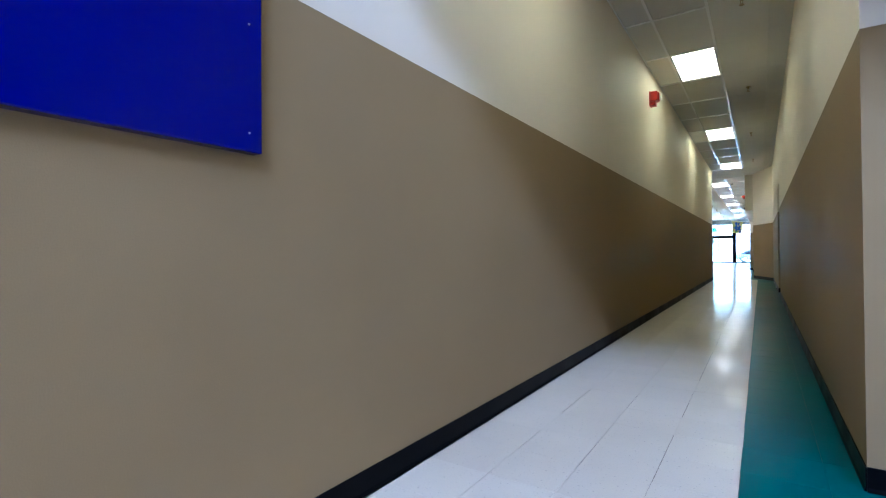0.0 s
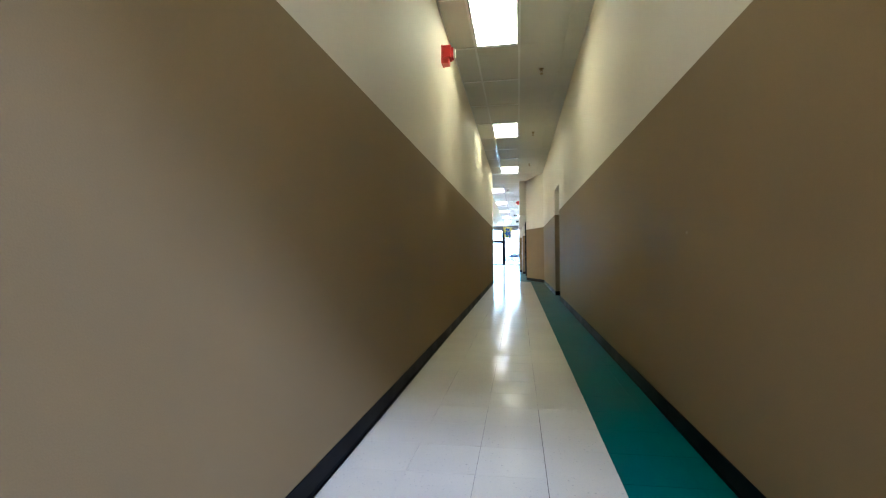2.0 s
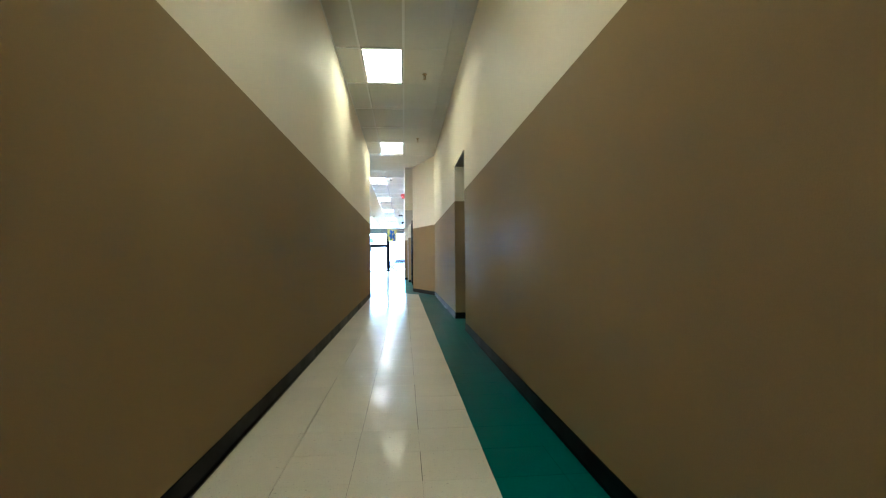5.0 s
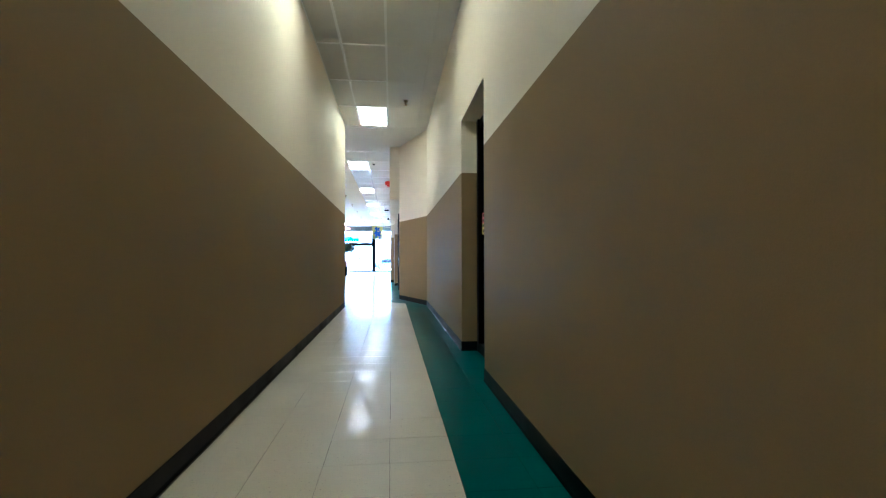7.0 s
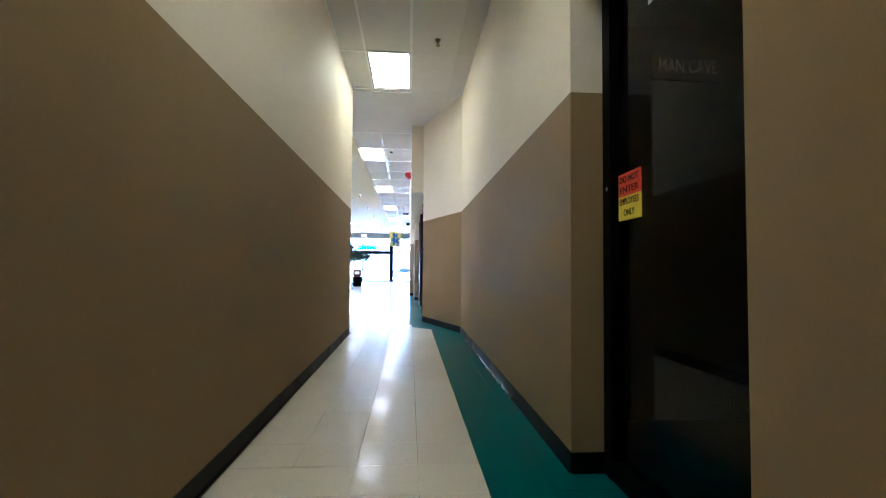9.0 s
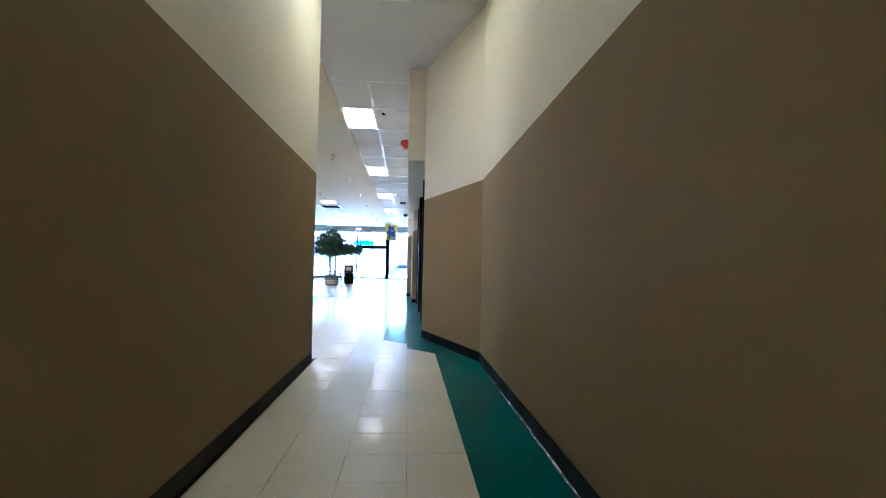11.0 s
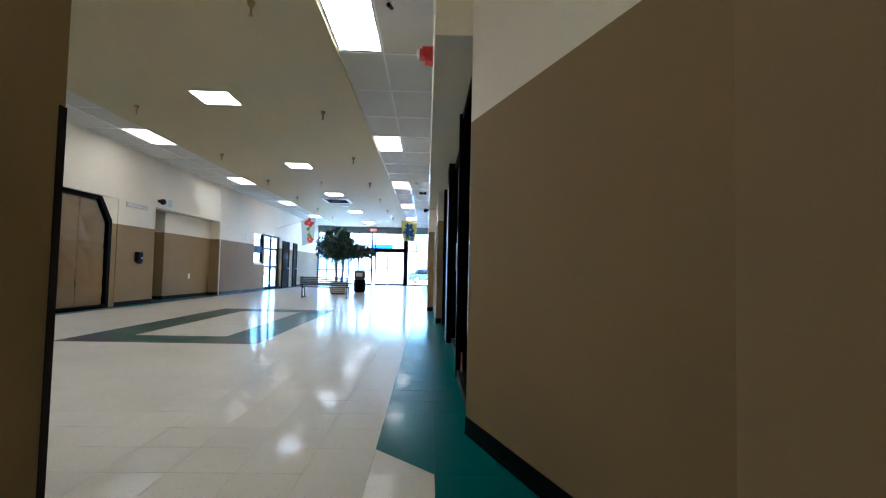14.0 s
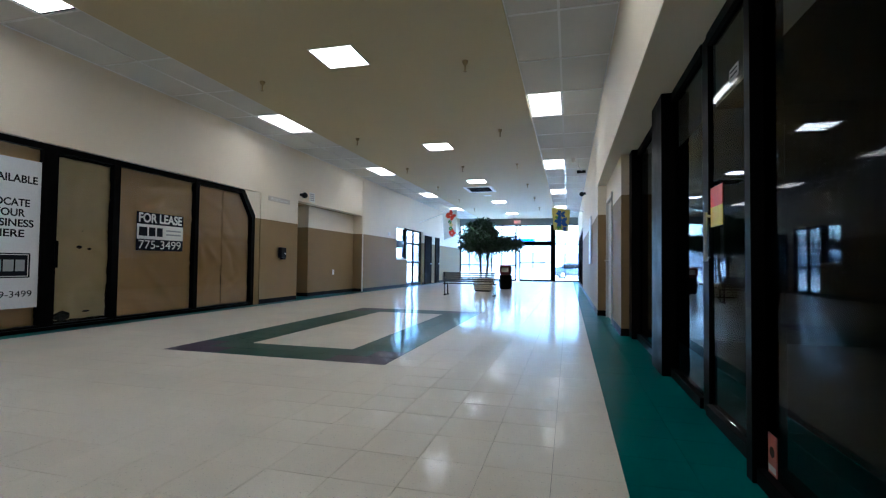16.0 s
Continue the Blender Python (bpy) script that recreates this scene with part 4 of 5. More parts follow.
# ---------------------------------------------------------------- dark shopfront on the near side of the hall
GXP = 0.05
shop = thing("dark_shopfront", (GXP, 21.6, 0), "dark reflecting shopfront in black metal framing under the bulkhead", "shopfront")
ZT = BH - 0.003
for a, b, x0 in ((19.072, 19.14, -0.03), (20.49, 20.56, -0.055), (21.45, 21.58, 0.03), (22.48, 22.95, -0.06), (24.50, 24.748, -0.05)):
    part("post", boxed(x0, GXP + 0.03, a, b, 0.002, ZT, bevel=0.003), BLACK_METAL, shop)
for a, b, gx in ((19.14, 20.49, 0.0), (20.56, 21.45, GXP), (21.58, 22.48, GXP), (22.95, 24.50, GXP)):
    part("top_rail", boxed(gx - 0.03, GXP + 0.04, a, b, ZT - 0.07, ZT), BLACK_METAL, shop)
    part("bottom_rail", boxed(gx - 0.04, GXP + 0.04, a, b, 0.002, 0.07, bevel=0.004), BLACK_METAL, shop)
    part("glass_pane", boxed(gx - 0.004, gx + 0.004, a, b, 0.07, ZT - 0.07), GLASS, shop, "dark glass full of reflections")
bm = bmesh.new()
rod(bm, (0.0, 21.40, 0.95), (0.0, 21.40, 1.25), 0.011, 0.011, 8)
rod(bm, (0.0, 21.40, 0.97), (0.05, 21.47, 0.97), 0.008, 0.008, 8)
rod(bm, (0.0, 21.40, 1.23), (0.05, 21.47, 1.23), 0.008, 0.008, 8)
part("door_handle", bm, PALE_METAL, shop, "steel pull handle")
pink = thing("glass_sticker", (-0.005, 20.38, 0.1), "small torn pink and white sticker low on the dark glass", "sticker")
part("paper", boxed(-0.0085, -0.0045, 20.375, 20.455, 0.075, 0.235), PINK, pink)
bm = bmesh.new()
rod(bm, (-0.0085, 20.415, 0.165), (-0.0095, 20.415, 0.165), 0.022, 0.022, 16)
part("round_mark", bm, BLACK_PLASTIC, pink)
part("white_strip", boxed(-0.0095, -0.0086, 20.38, 20.45, 0.085, 0.11), SIGN_WHITE, pink)
note = thing("glass_notice", (GXP - 0.01, 21.3, 1.2), "small red and yellow notice on the dark glass", "sign")
part("red_field", boxed(GXP - 0.009, GXP - 0.006, 21.215, 21.445, 1.28, 1.40), STICKER_RED, note)
part("yellow_field", boxed(GXP - 0.009, GXP - 0.006, 21.215, 21.445, 1.16, 1.28), STICKER_YELLOW, note)

label = thing("glass_label", (GXP - 0.01, 21.0, 1.92), "small pale printed label high on the dark glass", "sticker")
part("paper", boxed(GXP - 0.0085, GXP - 0.006, 20.94, 21.08, 1.925, 1.995), SIGN_GREY, label)
for z in (1.945, 1.970):
    part("print_bar", boxed(GXP - 0.0095, GXP - 0.0086, 20.955, 21.065, z, z + 0.010), SIGN_NAVY, label)

# service door between the piers
sd = thing("service_door", (-0.1, 26.55, 0), "closed pale grey painted service door with a lever handle", "door")
part("frame", box(box(boxed(-0.17, 0.0, 26.0, 26.06, 0.0, 2.08), -0.17, 0.0, 27.04, 27.1, 0.0, 2.08), -0.17, 0.0, 26.06, 27.04, 2.02, 2.08), DOOR_GREY, sd)
leaf = part("leaf", boxed(-0.13, -0.085, 26.065, 27.035, 0.01, 2.015, bevel=0.003), DOOR_GREY, sd)
bm = bmesh.new()
rod(bm, (-0.13, 26.92, 1.0), (-0.20, 26.92, 1.0), 0.012, 0.012, 8)
rod(bm, (-0.195, 26.93, 1.0), (-0.195, 26.78, 1.0), 0.011, 0.009, 8)
part("handle", bm, PALE_METAL, leaf, "steel lever handle")
bm = bmesh.new()
for z in (0.25, 1.05, 1.82):
    rod(bm, (-0.145, 26.062, z - 0.06), (-0.145, 26.062, z + 0.06), 0.012, 0.012, 8)
part("hinge", bm, DARK_BROWN, leaf, "dark hinges")
pb = thing("white_notice_board", (-0.31, 29.6, 1.0), "tall white notice panel on the hall wall", "sign")
part("panel", boxed(-0.335, -0.3115, 29.5, 30.4, 0.95, 2.05, bevel=0.004), WHITE_PLASTIC, pb)

# ---------------------------------------------------------------- side entrance and dark doors on the far wall
Z0 = fz(37) + 0.002
side = thing("side_entrance", (XM - 0.1, 37.3, Z0), "glazed side entrance in black framing, daylight behind it", "door")
for a, b in ((36.452, 36.53), (37.40, 37.48), (38.42, 38.5)):
    part("post", boxed(XM - 0.14, XM - 0.06, a, b, Z0, 2.338), BLACK_METAL, side)
for z0, z1 in ((2.26, 2.338), (1.70, 1.78), (Z0, Z0 + 0.12), (0.92, 1.0)):
    for a, b in ((36.53, 37.40), (37.48, 38.42)):
        part("rail", boxed(XM - 0.13, XM - 0.07, a, b, z0, z1), BLACK_METAL, side)
for a, b in ((36.53, 37.40), (37.48, 38.42)):
    p = part("glass_pane", boxed(XM - 0.104, XM - 0.098, a, b, Z0 + 0.12, 2.26), CLEAR, side)
    p.visible_shadow = False
sw = thing("side_window", (XM - 0.1, 35.8, 1.08), "small shop window in black framing, bright daylight behind", "window")
for a, b in ((35.2, 35.26), (36.2, 36.45)):
    part("window_frame", boxed(XM - 0.14, XM - 0.02, a, b, 1.082, 2.338), BLACK_METAL, sw)
for z0, z1 in ((1.082, 1.13), (1.52, 1.80), (2.28, 2.338)):
    part("window_frame", boxed(XM - 0.13, XM - 0.05, 35.26, 36.2, z0, z1), DARK_BROWN if z0 > 1.3 and z0 < 2 else WHITE_PLASTIC, sw)
p = part("pane", boxed(XM - 0.103, XM - 0.098, 35.26, 36.2, 1.13, 2.28), CLEAR, sw)
p.visible_shadow = False
for a, b in ((38.8, 39.85), (40.55, 41.25)):
    zz = fz(a)
    d = thing("dark_door", (XM, (a + b) / 2, zz), "closed dark brown door in a dark frame", "door", "dark doors")
    part("frame", box(box(boxed(XM + 0.001, XM + 0.05, a, a + 0.07, zz, 2.2), XM + 0.001, XM + 0.05, b - 0.07, b, zz, 2.2), XM + 0.001, XM + 0.05, a + 0.07, b - 0.07, 2.12, 2.2), DOOR_DARK, d)
    part("leaf", boxed(XM + 0.001, XM + 0.03, a + 0.07, b - 0.07, zz + 0.01, 2.12), DOOR_DARK, d)
    bm = bmesh.new()
    rod(bm, (XM + 0.03, b - 0.15, 0.9), (XM + 0.09, b - 0.15, 0.9), 0.02, 0.025, 10)
    part("knob", bm, PALE_METAL, d)

# ---------------------------------------------------------------- glazed entrance at the hall's end
ZE = fz(YE) - 0.002
structure("wall_end", boxed(XM, 0.5, YE, YE + 0.25, 3.25, HW), surface("grey_header_paint", (0.22, 0.25, 0.26), 0.5), "grey painted header over the glazed entrance", "wall")
wall("wall_end_pier", rect(-0.24, 0.5, YE, YE + 0.25), "two-tone painted pier beside the glazed entrance", z1=3.248, z0=-0.4, line=WL)
ent = thing("glazed_entrance", (-3.7, YE + 0.1, ZE), "glazed mall entrance of dark metal framing with double doors", "entrance")
E0, E1 = YE + 0.08, YE + 0.17
EZ = 3.248
for a, b in ((XM + 0.002, XM + 0.07), (-6.66, -6.61), (-5.29, -5.24), (-4.69, -4.63), (-3.87, -3.79), (-3.63, -3.57), (-1.84, -1.56), (-1.05, -1.01), (-0.30, -0.242)):
    part("mullion", boxed(a, b, E0, E1, ZE, EZ), BLACK_METAL, ent)
part("mullion", boxed(-2.86, -2.82, E0 + 0.01, E1 - 0.01, ZE + 0.10, 2.03), BLACK_METAL, ent)
for x0, x1 in ((XM + 0.07, -6.66), (-6.61, -5.29), (-5.24, -4.69), (-4.63, -3.87)):
    for z0, z1 in ((0.84, 0.89), (2.08, 2.14), (ZE, ZE + 0.09)):
        part("rail", boxed(x0, x1, E0 + 0.01, E1 - 0.01, z0, z1), BLACK_METAL, ent)
part("transom", boxed(-3.57, -1.84, E0 - 0.01, E1 + 0.01, 2.03, 2.28), BLACK_METAL, ent)
part("transom", boxed(-3.79, -3.63, E0 - 0.005, E1 + 0.005, 2.03, 2.28), BLACK_METAL, ent)
for x0, x1 in ((-3.57, -2.86), (-2.82, -1.84)):
    part("rail", boxed(x0, x1, E0 + 0.01, E1 - 0.01, 1.02, 1.07), BLACK_METAL, ent)
    part("rail", boxed(x0, x1, E0 + 0.01, E1 - 0.01, ZE, ZE + 0.10), BLACK_METAL, ent)
part("push_bar", boxed(-3.50, -2.92, E0 - 0.05, E0 - 0.02, 1.02, 1.07, bevel=0.006), PALE_METAL, ent, "steel push bar")
part("push_bar", boxed(-2.76, -1.90, E0 - 0.05, E0 - 0.02, 1.02, 1.07, bevel=0.006), PALE_METAL, ent, "steel push bar")
for x0, x1 in ((-1.56, -1.05), (-1.01, -0.30)):
    for z0, z1 in ((2.10, 2.15), (0.74, 0.78), (ZE, ZE + 0.07)):
        part("rail", boxed(x0, x1, E0 + 0.01, E1 - 0.01, z0, z1), BLACK_METAL, ent)
p = part("glass_pane", boxed(XM + 0.07, -0.30, E1 + 0.012, E1 + 0.018, ZE, EZ - 0.03), CLEAR, ent)
p.visible_shadow = False
part("head_rail", boxed(XM + 0.07, -0.30, E0 - 0.002, E1 + 0.01, EZ - 0.06, EZ - 0.001), BLACK_METAL, ent)
# window lettering above the doors, seen from behind
marks = thing("window_decal", (-2.9, E1, 2.7), "grey emblem and word shapes stuck on the glass over the doors", "decal")
DECAL = surface("grey_window_vinyl", (0.30, 0.34, 0.34), 0.5, var=0.1)
bm = bmesh.new()
for k in range(12):
    th = math.pi * k / 11
    cx, cz = -4.08 + 0.24 * math.cos(th), 2.62 + 0.22 * math.sin(th)
    box(bm, cx - 0.045, cx + 0.045, E1 + 0.004, E1 + 0.008, cz - 0.03, cz + 0.03)
box(bm, -4.36, -3.92, E1 + 0.004, E1 + 0.0075, 2.52, 2.58)
part("emblem", bm, DECAL, marks, "round grey emblem")
bm = bmesh.new()
rgd = random.Random(8)
for k in range(9):
    cx = -3.42 + k * 0.082
    hh = rgd.uniform(0.05, 0.11)
    box(bm, cx, cx + 0.05, E1 + 0.004, E1 + 0.0075, 2.66 - hh, 2.66 + hh * 0.8)
part("word_bars", bm, DECAL, marks, "grey word shapes")
for k in range(7):
    part("word_bar", boxed(-2.42 + k * 0.10, -2.35 + k * 0.10, E1 + 0.004, E1 + 0.0075, 2.58, 2.65), DECAL, marks)
ex = thing("exit_sign", (-3.75, YE, 3.3), "lit red exit sign over the entrance doors", "exit sign")
part("case", boxed(-3.95, -3.55, YE - 0.06, YE - 0.002, 3.31, 3.50, bevel=0.006), WHITE_PLASTIC, ex)
lettering("lettering", "EXIT", 0.17, (-3.75, YE - 0.062, 3.405), pose(0, 0, 0, 90, 0, 0), EXIT_GLOW, ex, width=0.32)

# windows of the shop beside the entrance
fw = thing("far_shop_window", (-0.2, 40.5, fz(40)), "shop window in black framing beside the entrance", "window")
for a, b in ((37.0, 37.08), (38.7, 38.76), (40.4, 40.46), (42.1, 42.16), (43.9, 43.98), (45.9, 45.98)):
    part("post", boxed(-0.28, -0.20, a, b, -0.2, 2.348), BLACK_METAL, fw)
for z0, z1 in ((-0.2, 0.06), (2.26, 2.348)):
    part("rail", boxed(-0.27, -0.21, 37.08, 45.9, z0, z1), BLACK_METAL, fw)
p = part("glass_pane", boxed(-0.243, -0.237, 37.08, 45.9, 0.06, 2.26), CLEAR, fw)
p.visible_shadow = False

# ceiling vent and small devices
vent = thing("ceiling_vent", (-3.9, 34.7, H - 0.035), "square ceiling air vent with dark slots and a pale frame", "vent")
zc = H - 0.035
bm = bmesh.new()
for a in ((-4.4, -3.4, 34.2, 34.28), (-4.4, -3.4, 35.3, 35.38), (-4.4, -4.3, 34.28, 35.3), (-3.5, -3.4, 34.28, 35.3)):
    box(bm, *a, zc - 0.03, zc - 0.001)
part("frame", bm, WHITE_PLASTIC, vent)
part("backing", boxed(-4.3, -3.5, 34.28, 35.3, zc - 0.006, zc - 0.001), BLACK_PLASTIC, vent)
for k in range(5):
    part("slat", boxed(-4.3, -3.5, 34.40 + k * 0.2, 34.43 + k * 0.2, zc - 0.028, zc - 0.007), BLACK_METAL, vent)
v2 = thing("ceiling_speaker", (-3.9, 36.4, zc), "small white ceiling speaker grille", "speaker")
part("grille", boxed(-4.03, -3.75, 36.28, 36.52, zc - 0.012, zc - 0.001, bevel=0.003), WHITE_PLASTIC, v2)
rc = thing("ceiling_camera", (-0.62, 30.6, H), "small white camera box on a bent conduit under the ceiling tiles", "camera")
bm = bmesh.new()
rod(bm, (-0.6, 30.2, H), (-0.6, 30.3, H - 0.22), 0.008, 0.008, 6)
rod(bm, (-0.6, 30.3, H - 0.22), (-0.5, 30.8, H - 0.30), 0.008, 0.008, 6)
part("conduit", bm, PALE_METAL, rc)
part("housing", boxed(-0.75, -0.66, 30.5, 30.6, H - 0.12, H - 0.001, bevel=0.008), WHITE_PLASTIC, rc)
part("camera_body", boxed(-0.62, -0.40, 30.78, 30.86, H - 0.34, H - 0.27, bevel=0.01), BLACK_PLASTIC, rc)
mc = thing("bullet_camera", (-0.75, 21.6, H), "small dark bullet camera hanging from the ceiling tiles", "camera")
bm = bmesh.new()
lathe(bm, [(0.035, H), (0.036, H - 0.012), (0.01, H - 0.02)], -0.75, 20.9, 12)
rod(bm, (-0.75, 20.9, H - 0.02), (-0.75, 20.9, H - 0.06), 0.008, 0.008, 6)
part("mount", bm, WHITE_PLASTIC, mc)
bm = bmesh.new()
rod(bm, (-0.765, 20.83, H - 0.075), (-0.74, 20.93, H - 0.055), 0.021, 0.019, 10)
part("camera_body", bm, BLACK_PLASTIC, mc)

# ---------------------------------------------------------------- banners


def flag(base, tip, drop_len, width, mat, marks, label):
    """A small pole with a banner hanging from its outer part."""
    base, tip = Vector(base), Vector(tip)
    ob = thing("hanging_banner", base, label, "banner")
    bm = bmesh.new()
    rod(bm, base, tip, 0.014, 0.011, 8)
    part("pole", bm, WHITE_PLASTIC, ob)
    d = (tip - base).normalized()
    a = tip - d * width
    bm = bmesh.new()
    n1, n2 = 8, 12
    g = []
    for i in range(n1 + 1):
        row = []
        for k in range(n2 + 1):
            pp = a + d * (width * i / n1)
            taper = 1 - 0.25 * (k / n2)
            pp = a + d * (width * (0.5 + (i / n1 - 0.5) * taper))
            row.append(bm.verts.new((pp.x, pp.y + 0.03 * math.sin(i * 0.9 + k * 0.25) * k / n2, pp.z - drop_len * k / n2)))
        g.append(row)
    for i in range(n1):
        for k in range(n2):
            bm.faces.new((g[i][k], g[i + 1][k], g[i + 1][k + 1], g[i][k + 1]))
    bmesh.ops.solidify(bm, geom=bm.faces[:], thickness=0.003)
    part("cloth", bm, mat, ob, smooth=True)
    for u, v, r, m2 in marks:
        bm = bmesh.new()
        c = a + d * (width * (0.5 + (u - 0.5) * (1 - 0.25 * v)))
        rg = random.Random(int(u * 100 + v * 10))
        for k in range(5):
            ang = k * 2 * math.pi / 5 + rg.uniform(-0.3, 0.3)
            cc = Vector((c.x + d.x * math.cos(ang) * r * 0.55, c.y - 0.035, c.z - drop_len * v + math.sin(ang) * r * 0.55))
            bmesh.ops.create_icosphere(bm, subdivisions=1, radius=1, matrix=Matrix.Translation(cc) @ pose(0, 0, 0, 0, math.degrees(ang), 0) @ Matrix.Diagonal((r * 0.6, 0.006, r * 0.35, 1)))
        part("printed_flower", bm, m2, ob)


flag((XM, 38.0, 2.72), (-5.48, 38.0, 3.30), 1.16, 0.72, FLAG_WHITE,
     [(0.58, 0.17, 0.23, FLAG_RED), (0.52, 0.40, 0.09, FLAG_GREEN), (0.62, 0.52, 0.10, FLAG_YELLOW), (0.60, 0.66, 0.10, FLAG_GREEN), (0.72, 0.84, 0.17, FLAG_RED)],
     "white banner with red flowers on an angled wall pole")
flag((-0.31, 35.0, 2.76), (-1.40, 35.0, 2.92), 0.78, 0.64, FLAG_YELLOW,
     [(0.50, 0.26, 0.16, FLAG_BLUE), (0.48, 0.60, 0.22, FLAG_BLUE), (0.24, 0.88, 0.08, FLAG_BLUE), (0.62, 0.86, 0.09, FLAG_GREEN), (0.74, 0.42, 0.06, FLAG_GREEN)],
     "yellow banner with blue flowers on an angled wall pole")

# ---------------------------------------------------------------- bench, planter tree, litter bin
by = 31.45
bz = fz(by)
bench = thing("park_bench", (-3.42, by, bz), "slatted park bench with dark weathered slats and metal legs", "bench")
X0, X1 = -4.38, -2.83
for k in range(5):
    z = bz + 0.40 + k * 0.058
    part("back_slat", boxed(X0, X1, by + 0.05 + k * 0.008, by + 0.075 + k * 0.008, z, z + 0.044, bevel=0.004), WOOD_SLAT, bench)
for k in range(5):
    part("seat_slat", boxed(X0, X1, by + 0.12 + k * 0.075, by + 0.175 + k * 0.075, bz + 0.335, bz + 0.365, bevel=0.004), WOOD_SLAT, bench)
for x in (X0 + 0.06, X1 - 0.06):
    bm = bmesh.new()
    rod(bm, (x, by + 0.13, bz + 0.02), (x, by + 0.10, bz + 0.36), 0.018, 0.016, 8)
    rod(bm, (x, by + 0.10, bz + 0.34), (x, by + 0.075, bz + 0.69), 0.016, 0.014, 8)
    rod(bm, (x, by + 0.46, bz + 0.02), (x, by + 0.44, bz + 0.33), 0.018, 0.016, 8)
    rod(bm, (x, by + 0.10, bz + 0.325), (x, by + 0.47, bz + 0.325), 0.016, 0.016, 8)
    rod(bm, (x, by + 0.05, bz + 0.02), (x, by + 0.54, bz + 0.02), 0.02, 0.02, 8)
    part("leg", bm, BLACK_METAL, bench, "black metal leg frame")

PX, py = -3.66, 34.3
pz = fz(py)
pl = thing("planter", (PX, py, pz), "square planter of pale horizontal boards with dark soil", "planter")
for k in range(6):
    z = pz + 0.05 + k * 0.068
    w = 0.29 + 0.004 * k
    for a in ((-w, w, -w, -w + 0.03), (-w, w, w - 0.03, w), (-w, -w + 0.03, -w + 0.03, w - 0.03), (w - 0.03, w, -w + 0.03, w - 0.03)):
        part("board", boxed(PX + a[0], PX + a[1], py + a[2], py + a[3], z, z + 0.058, bevel=0.005), PLANTER_WOOD, pl)
part("liner", boxed(PX - 0.255, PX + 0.255, py - 0.255, py + 0.255, pz + 0.05, pz + 0.43), BLACK_METAL, pl, "dark inner liner")
part("plinth", boxed(PX - 0.24, PX + 0.24, py - 0.24, py + 0.24, pz + 0.001, pz + 0.05), BLACK_METAL, pl)
part("soil", boxed(PX - 0.25, PX + 0.25, py - 0.25, py + 0.25, pz + 0.432, pz + 0.445), SOIL, pl)

tree = thing("ficus_tree", (PX, py, pz + 0.44), "indoor ficus tree with two thin trunks and a spreading dark crown", "tree")
bm = bmesh.new()
rt = random.Random(11)
limbs = []
for x, top in ((PX - 0.10, (PX - 0.16, py + 0.05, 1.52)), (PX + 0.09, (PX + 0.16, py - 0.05, 1.46))):
    mid = ((x + top[0]) / 2 + 0.02, py, 0.95)
    rod(bm, (x, py, pz + 0.44), mid, 0.050, 0.040, 8)
    rod(bm, mid, top, 0.040, 0.026, 8)
    limbs.append(Vector(top))
ends = []
for k in range(110):
    base = limbs[k % 2] + Vector((0, 0, rt.uniform(-0.30, 0.05)))
    if k < 24:
        base = limbs[1] + Vector((0, 0, rt.uniform(-0.15, 0.05)))
        tip = Vector((PX + rt.uniform(0.45, 1.22), py + rt.uniform(-0.35, 0.35), 0))
        tip.z = 1.86 - 0.25 * (tip.x - PX - 0.45) + rt.uniform(-0.22, 0.06)
    else:
        up = rt.uniform(0.0, 1.0)
        ang = rt.uniform(0, 2 * math.pi)
        r = math.sqrt(max(0.0, 1 - up * up)) * rt.uniform(0.55, 1.0)
        tip = Vector((PX - 0.14 + 0.84 * r * math.cos(ang), py + 0.70 * r * math.sin(ang), 1.50 + 0.98 * up ** 0.9 - 0.12 * r))
    rod(bm, base, tip, 0.012, 0.004, 5)
    ends.append((base, tip))
part("trunk", bm, BARK, tree)


def leaf_at(bm, c, s, droop):
    """A pointed leaf folded along its midrib."""
    m = Matrix.Translation(c) @ Euler((rt.uniform(-0.6, 0.6), droop + rt.uniform(-0.5, 0.5), rt.uniform(0, 6.3))).to_matrix().to_4x4()
    vs = [bm.verts.new(m @ Vector(p)) for p in ((-s, 0, 0), (-s * 0.15, -s * 0.45, s * 0.14), (s, 0, -s * 0.2), (-s * 0.15, s * 0.45, s * 0.14), (s * 0.45, -s * 0.25, 0.0), (s * 0.45, s * 0.25, 0.0))]
    bm.faces.new((vs[0], vs[1], vs[4], vs[2]))
    bm.faces.new((vs[0], vs[2], vs[5], vs[3]))


bm = bmesh.new()
for base, tip in ends:
    clumps = [base.lerp(tip, f) for f in (rt.uniform(0.55, 0.7), rt.uniform(0.75, 0.9), 1.0)]
    for cc in clumps:
        for q in range(20):
            leaf_at(bm, cc + Vector((rt.gauss(0, 0.075), rt.gauss(0, 0.085), rt.gauss(-0.02, 0.055))), rt.uniform(0.05, 0.095), 0.5)
for q in range(150):
    leaf_at(bm, Vector((PX + rt.choice((-0.14, 0.14)) + rt.gauss(0, 0.09), py + rt.gauss(0, 0.11), rt.uniform(1.0, 1.45))), rt.uniform(0.04, 0.07), 0.6)
part("crown", bm, LEAF, tree, "many small dark green leaves")

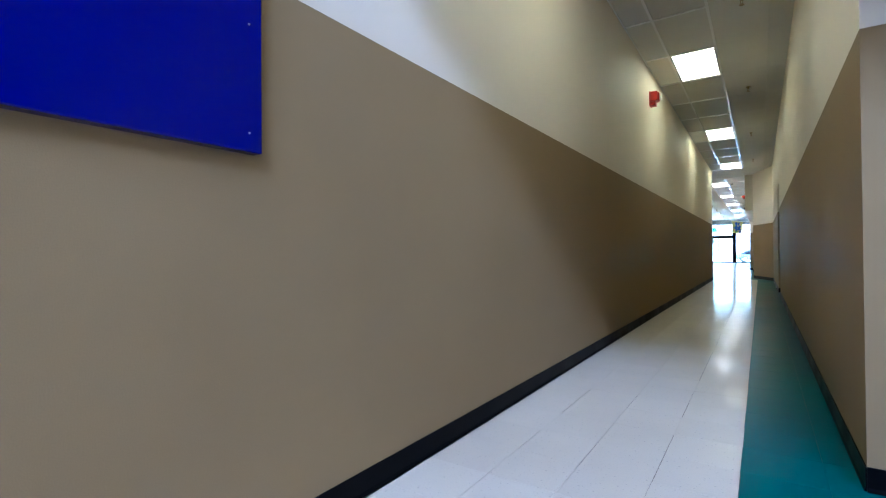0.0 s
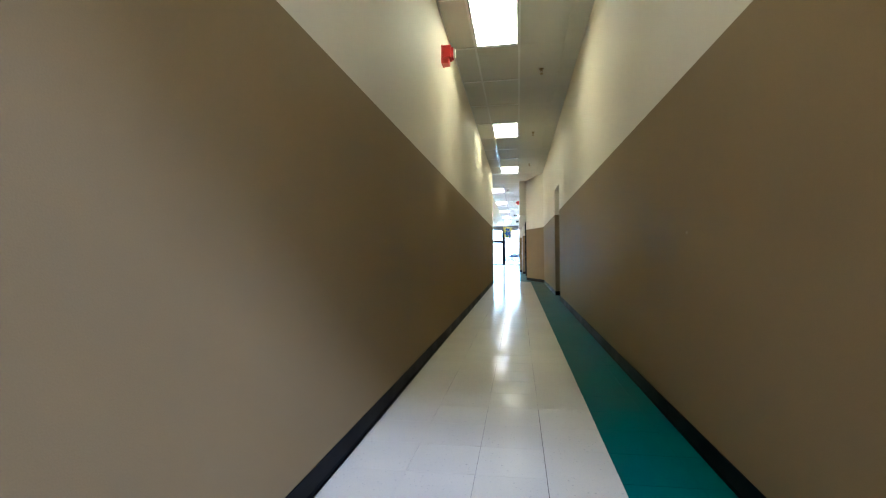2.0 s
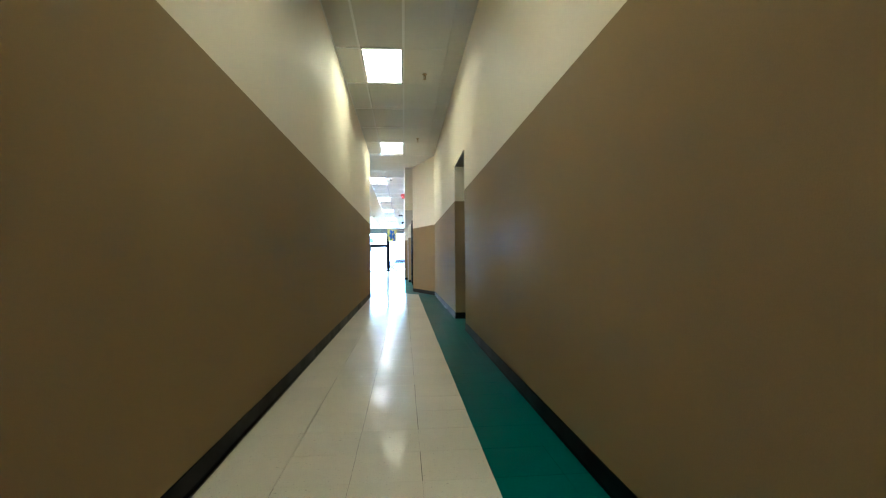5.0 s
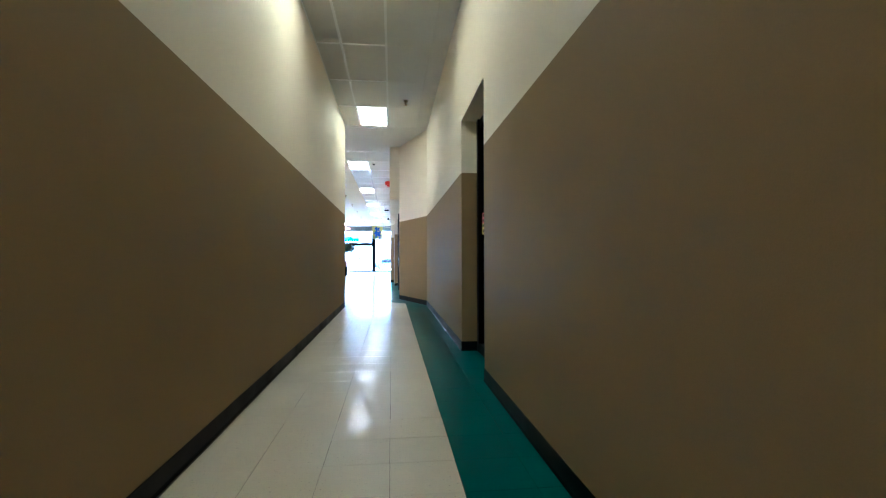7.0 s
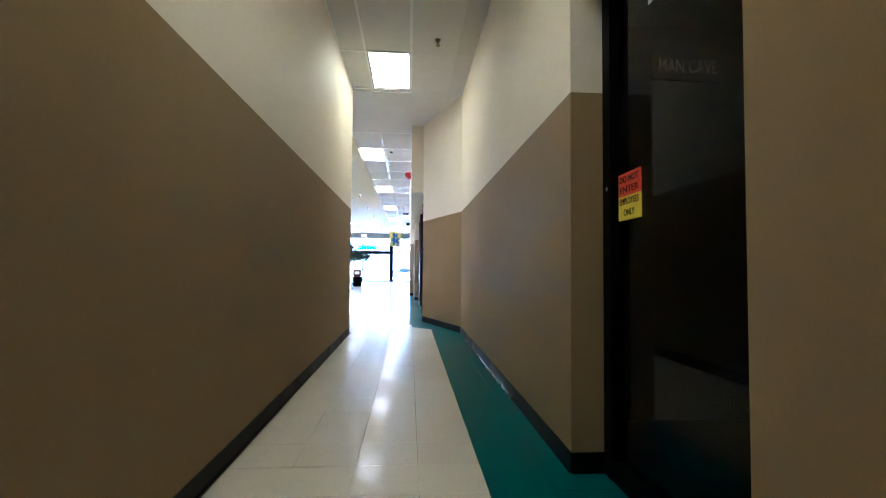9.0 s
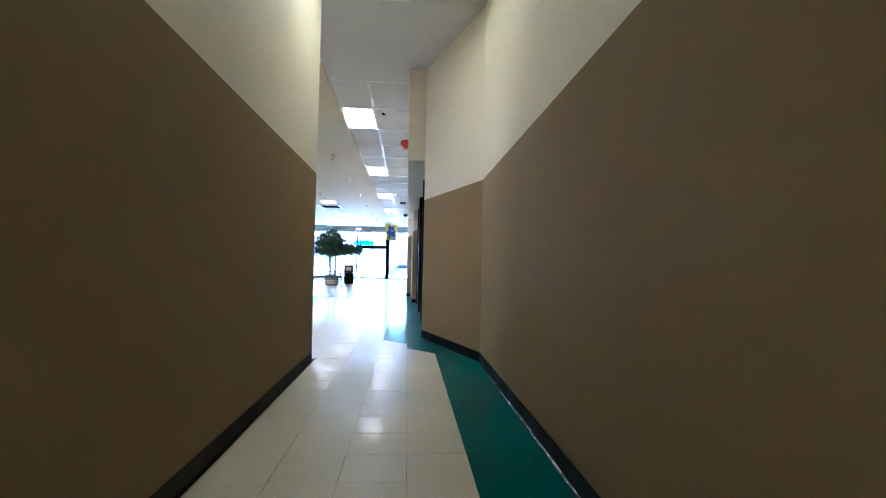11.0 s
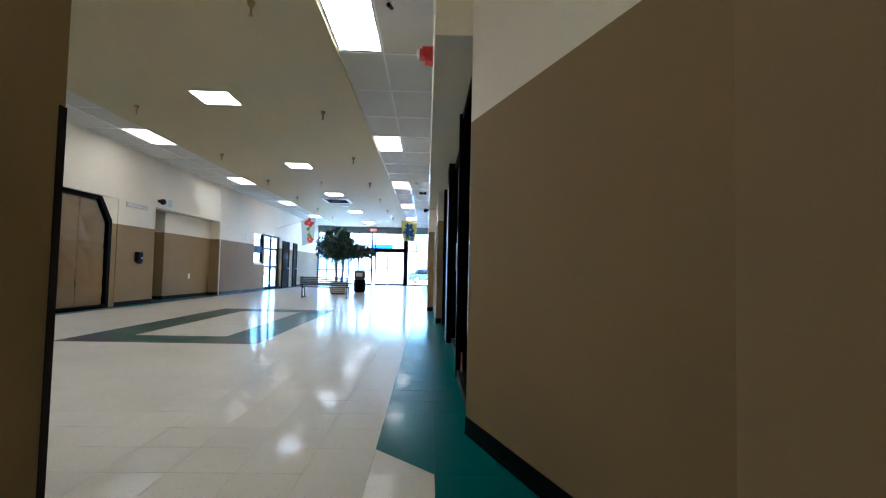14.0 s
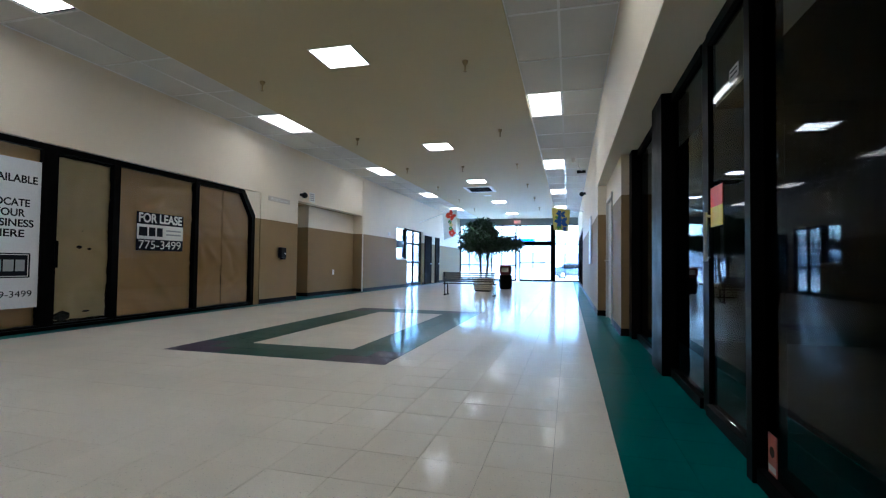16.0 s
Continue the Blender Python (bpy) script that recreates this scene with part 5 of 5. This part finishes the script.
BX, ty = -3.14, 36.2
tz = fz(ty)
tb = thing("litter_bin", (BX, ty, tz), "dark red litter bin with a rounded hood and white notice", "litter bin")
bm = bmesh.new()
lathe(bm, [(0.19, tz + 0.001), (0.22, tz + 0.03), (0.245, tz + 0.12), (0.25, tz + 0.50), (0.225, tz + 0.54)], BX, ty, 24)
part("body", bm, BLACK_METAL, tb, "dark lower drum", smooth=True)
part("hood", boxed(BX - 0.22, BX + 0.22, ty - 0.21, ty + 0.21, tz + 0.54, tz + 0.92, bevel=0.07), DARK_RED, tb, "dark red hood")
part("flap", boxed(BX - 0.13, BX + 0.13, ty - 0.222, ty - 0.209, tz + 0.66, tz + 0.82, bevel=0.004), WHITE_PLASTIC, tb, "white notice on the flap")

# ---------------------------------------------------------------- outdoors
bm = bmesh.new()
bm.faces.new([bm.verts.new(v) for v in ((-900, -900, -0.27), (900, -900, -0.27), (900, 1500, -0.27), (-900, 1500, -0.27))])
structure("ground", bm, ASPHALT, "pale sunlit asphalt of the car park", "ground")
structure("pavement", boxed(-40, 40, YE + 0.26, YE + 7.0, -0.27, -0.155), CONCRETE, "sunlit concrete pavement outside the entrance", "pavement")
structure("pavement_side", boxed(XM - 9, XM - T - 0.01, 32, YE + 0.25, -0.27, -0.155), CONCRETE, "sunlit concrete pavement at the side entrance", "pavement")


def car(x, y, turn, mat, label):
    ob = thing("parked_car", (0, 0, 0), label, "car", "parked cars")
    bm = bmesh.new()
    prof = [(-2.1, 0.25), (2.1, 0.25), (2.15, 0.62), (1.3, 0.82), (0.75, 1.32), (-0.9, 1.38), (-1.6, 0.92), (-2.15, 0.85)]
    lo = [bm.verts.new((a, -0.85 if b < 0.9 else -0.68, b)) for a, b in prof]
    hi = [bm.verts.new((a, 0.85 if b < 0.9 else 0.68, b)) for a, b in prof]
    bm.faces.new(lo)
    bm.faces.new(hi[::-1])
    for i in range(8):
        bm.faces.new((lo[i], lo[(i + 1) % 8], hi[(i + 1) % 8], hi[i]))
    bmesh.ops.bevel(bm, geom=bm.edges[:], offset=0.05, segments=2, affect="EDGES", profile=0.5)
    part("body", bm, mat, ob, smooth=True)
    bm = bmesh.new()
    prism(bm, [(-1.25, -0.765), (1.0, -0.765), (1.0, 0.765), (-1.25, 0.765)], 0.93, 1.25)
    part("side_windows", bm, BLACK_PLASTIC, ob)
    for wx in (-1.35, 1.35):
        for wy in (-0.8, 0.8):
            bm = bmesh.new()
            rod(bm, (wx, wy - 0.1, 0.32), (wx, wy + 0.1, 0.32), 0.32, 0.32, 20)
            wheel = part("wheel", bm, RUBBER, ob)
            bm = bmesh.new()
            rod(bm, (wx, wy - 0.105, 0.32), (wx, wy + 0.105, 0.32), 0.2, 0.2, 14)
            part("rim", bm, PALE_METAL, wheel)
    ob.matrix_world = pose(x, y, -0.27, 0, 0, turn)
    return ob


car(-0.1, 62, 8, CAR_PAINT, "dark saloon car parked outside the entrance")
car(-12.5, 60, 90, CAR_GREY, "silver saloon car parked outside the entrance")
car(XM - 14, 37.6, 80, CAR_GREY, "silver saloon car parked outside the side entrance")

far = thing("shop_building", (-6, 95, -0.27), "long pale single-storey shop building across the car park", "building")
part("wall", boxed(-60, 50, 95, 103, -0.27, 5.2), STUCCO, far)
part("roof", boxed(-61, 51, 94.2, 104, 5.2, 5.6), CONCRETE, far)
for k in range(12):
    x = -52 + k * 8.4
    w = part("window", boxed(x, x + 5.5, 94.93, 95.0, 0.4, 2.8), SIGN_GREY, far)
    part("sill", boxed(x - 0.1, x + 5.6, 94.85, 95.0, 0.25, 0.4), CONCRETE, w)

for k, (x0, w) in enumerate(((-14.0, 2.6), (-9.5, 3.4), (-4.0, 2.2))):
    part("fascia_sign", boxed(x0, x0 + w, 94.1, 94.19, 4.2, 5.0), FLAG_BLUE if k == 1 else SIGN_GREY, far, "plain coloured sign panel")

# ---------------------------------------------------------------- single floor tiles of the corridor
for x, y, k in single_cells:
    ob = new("tile", single[k])
    ob.matrix_world = pose(x, y, 0.0, rngf.gauss(0, 0.025), rngf.gauss(0, 0.02), rngf.choice((0, 90, 180, 270)))
    ob.parent = FLOOR
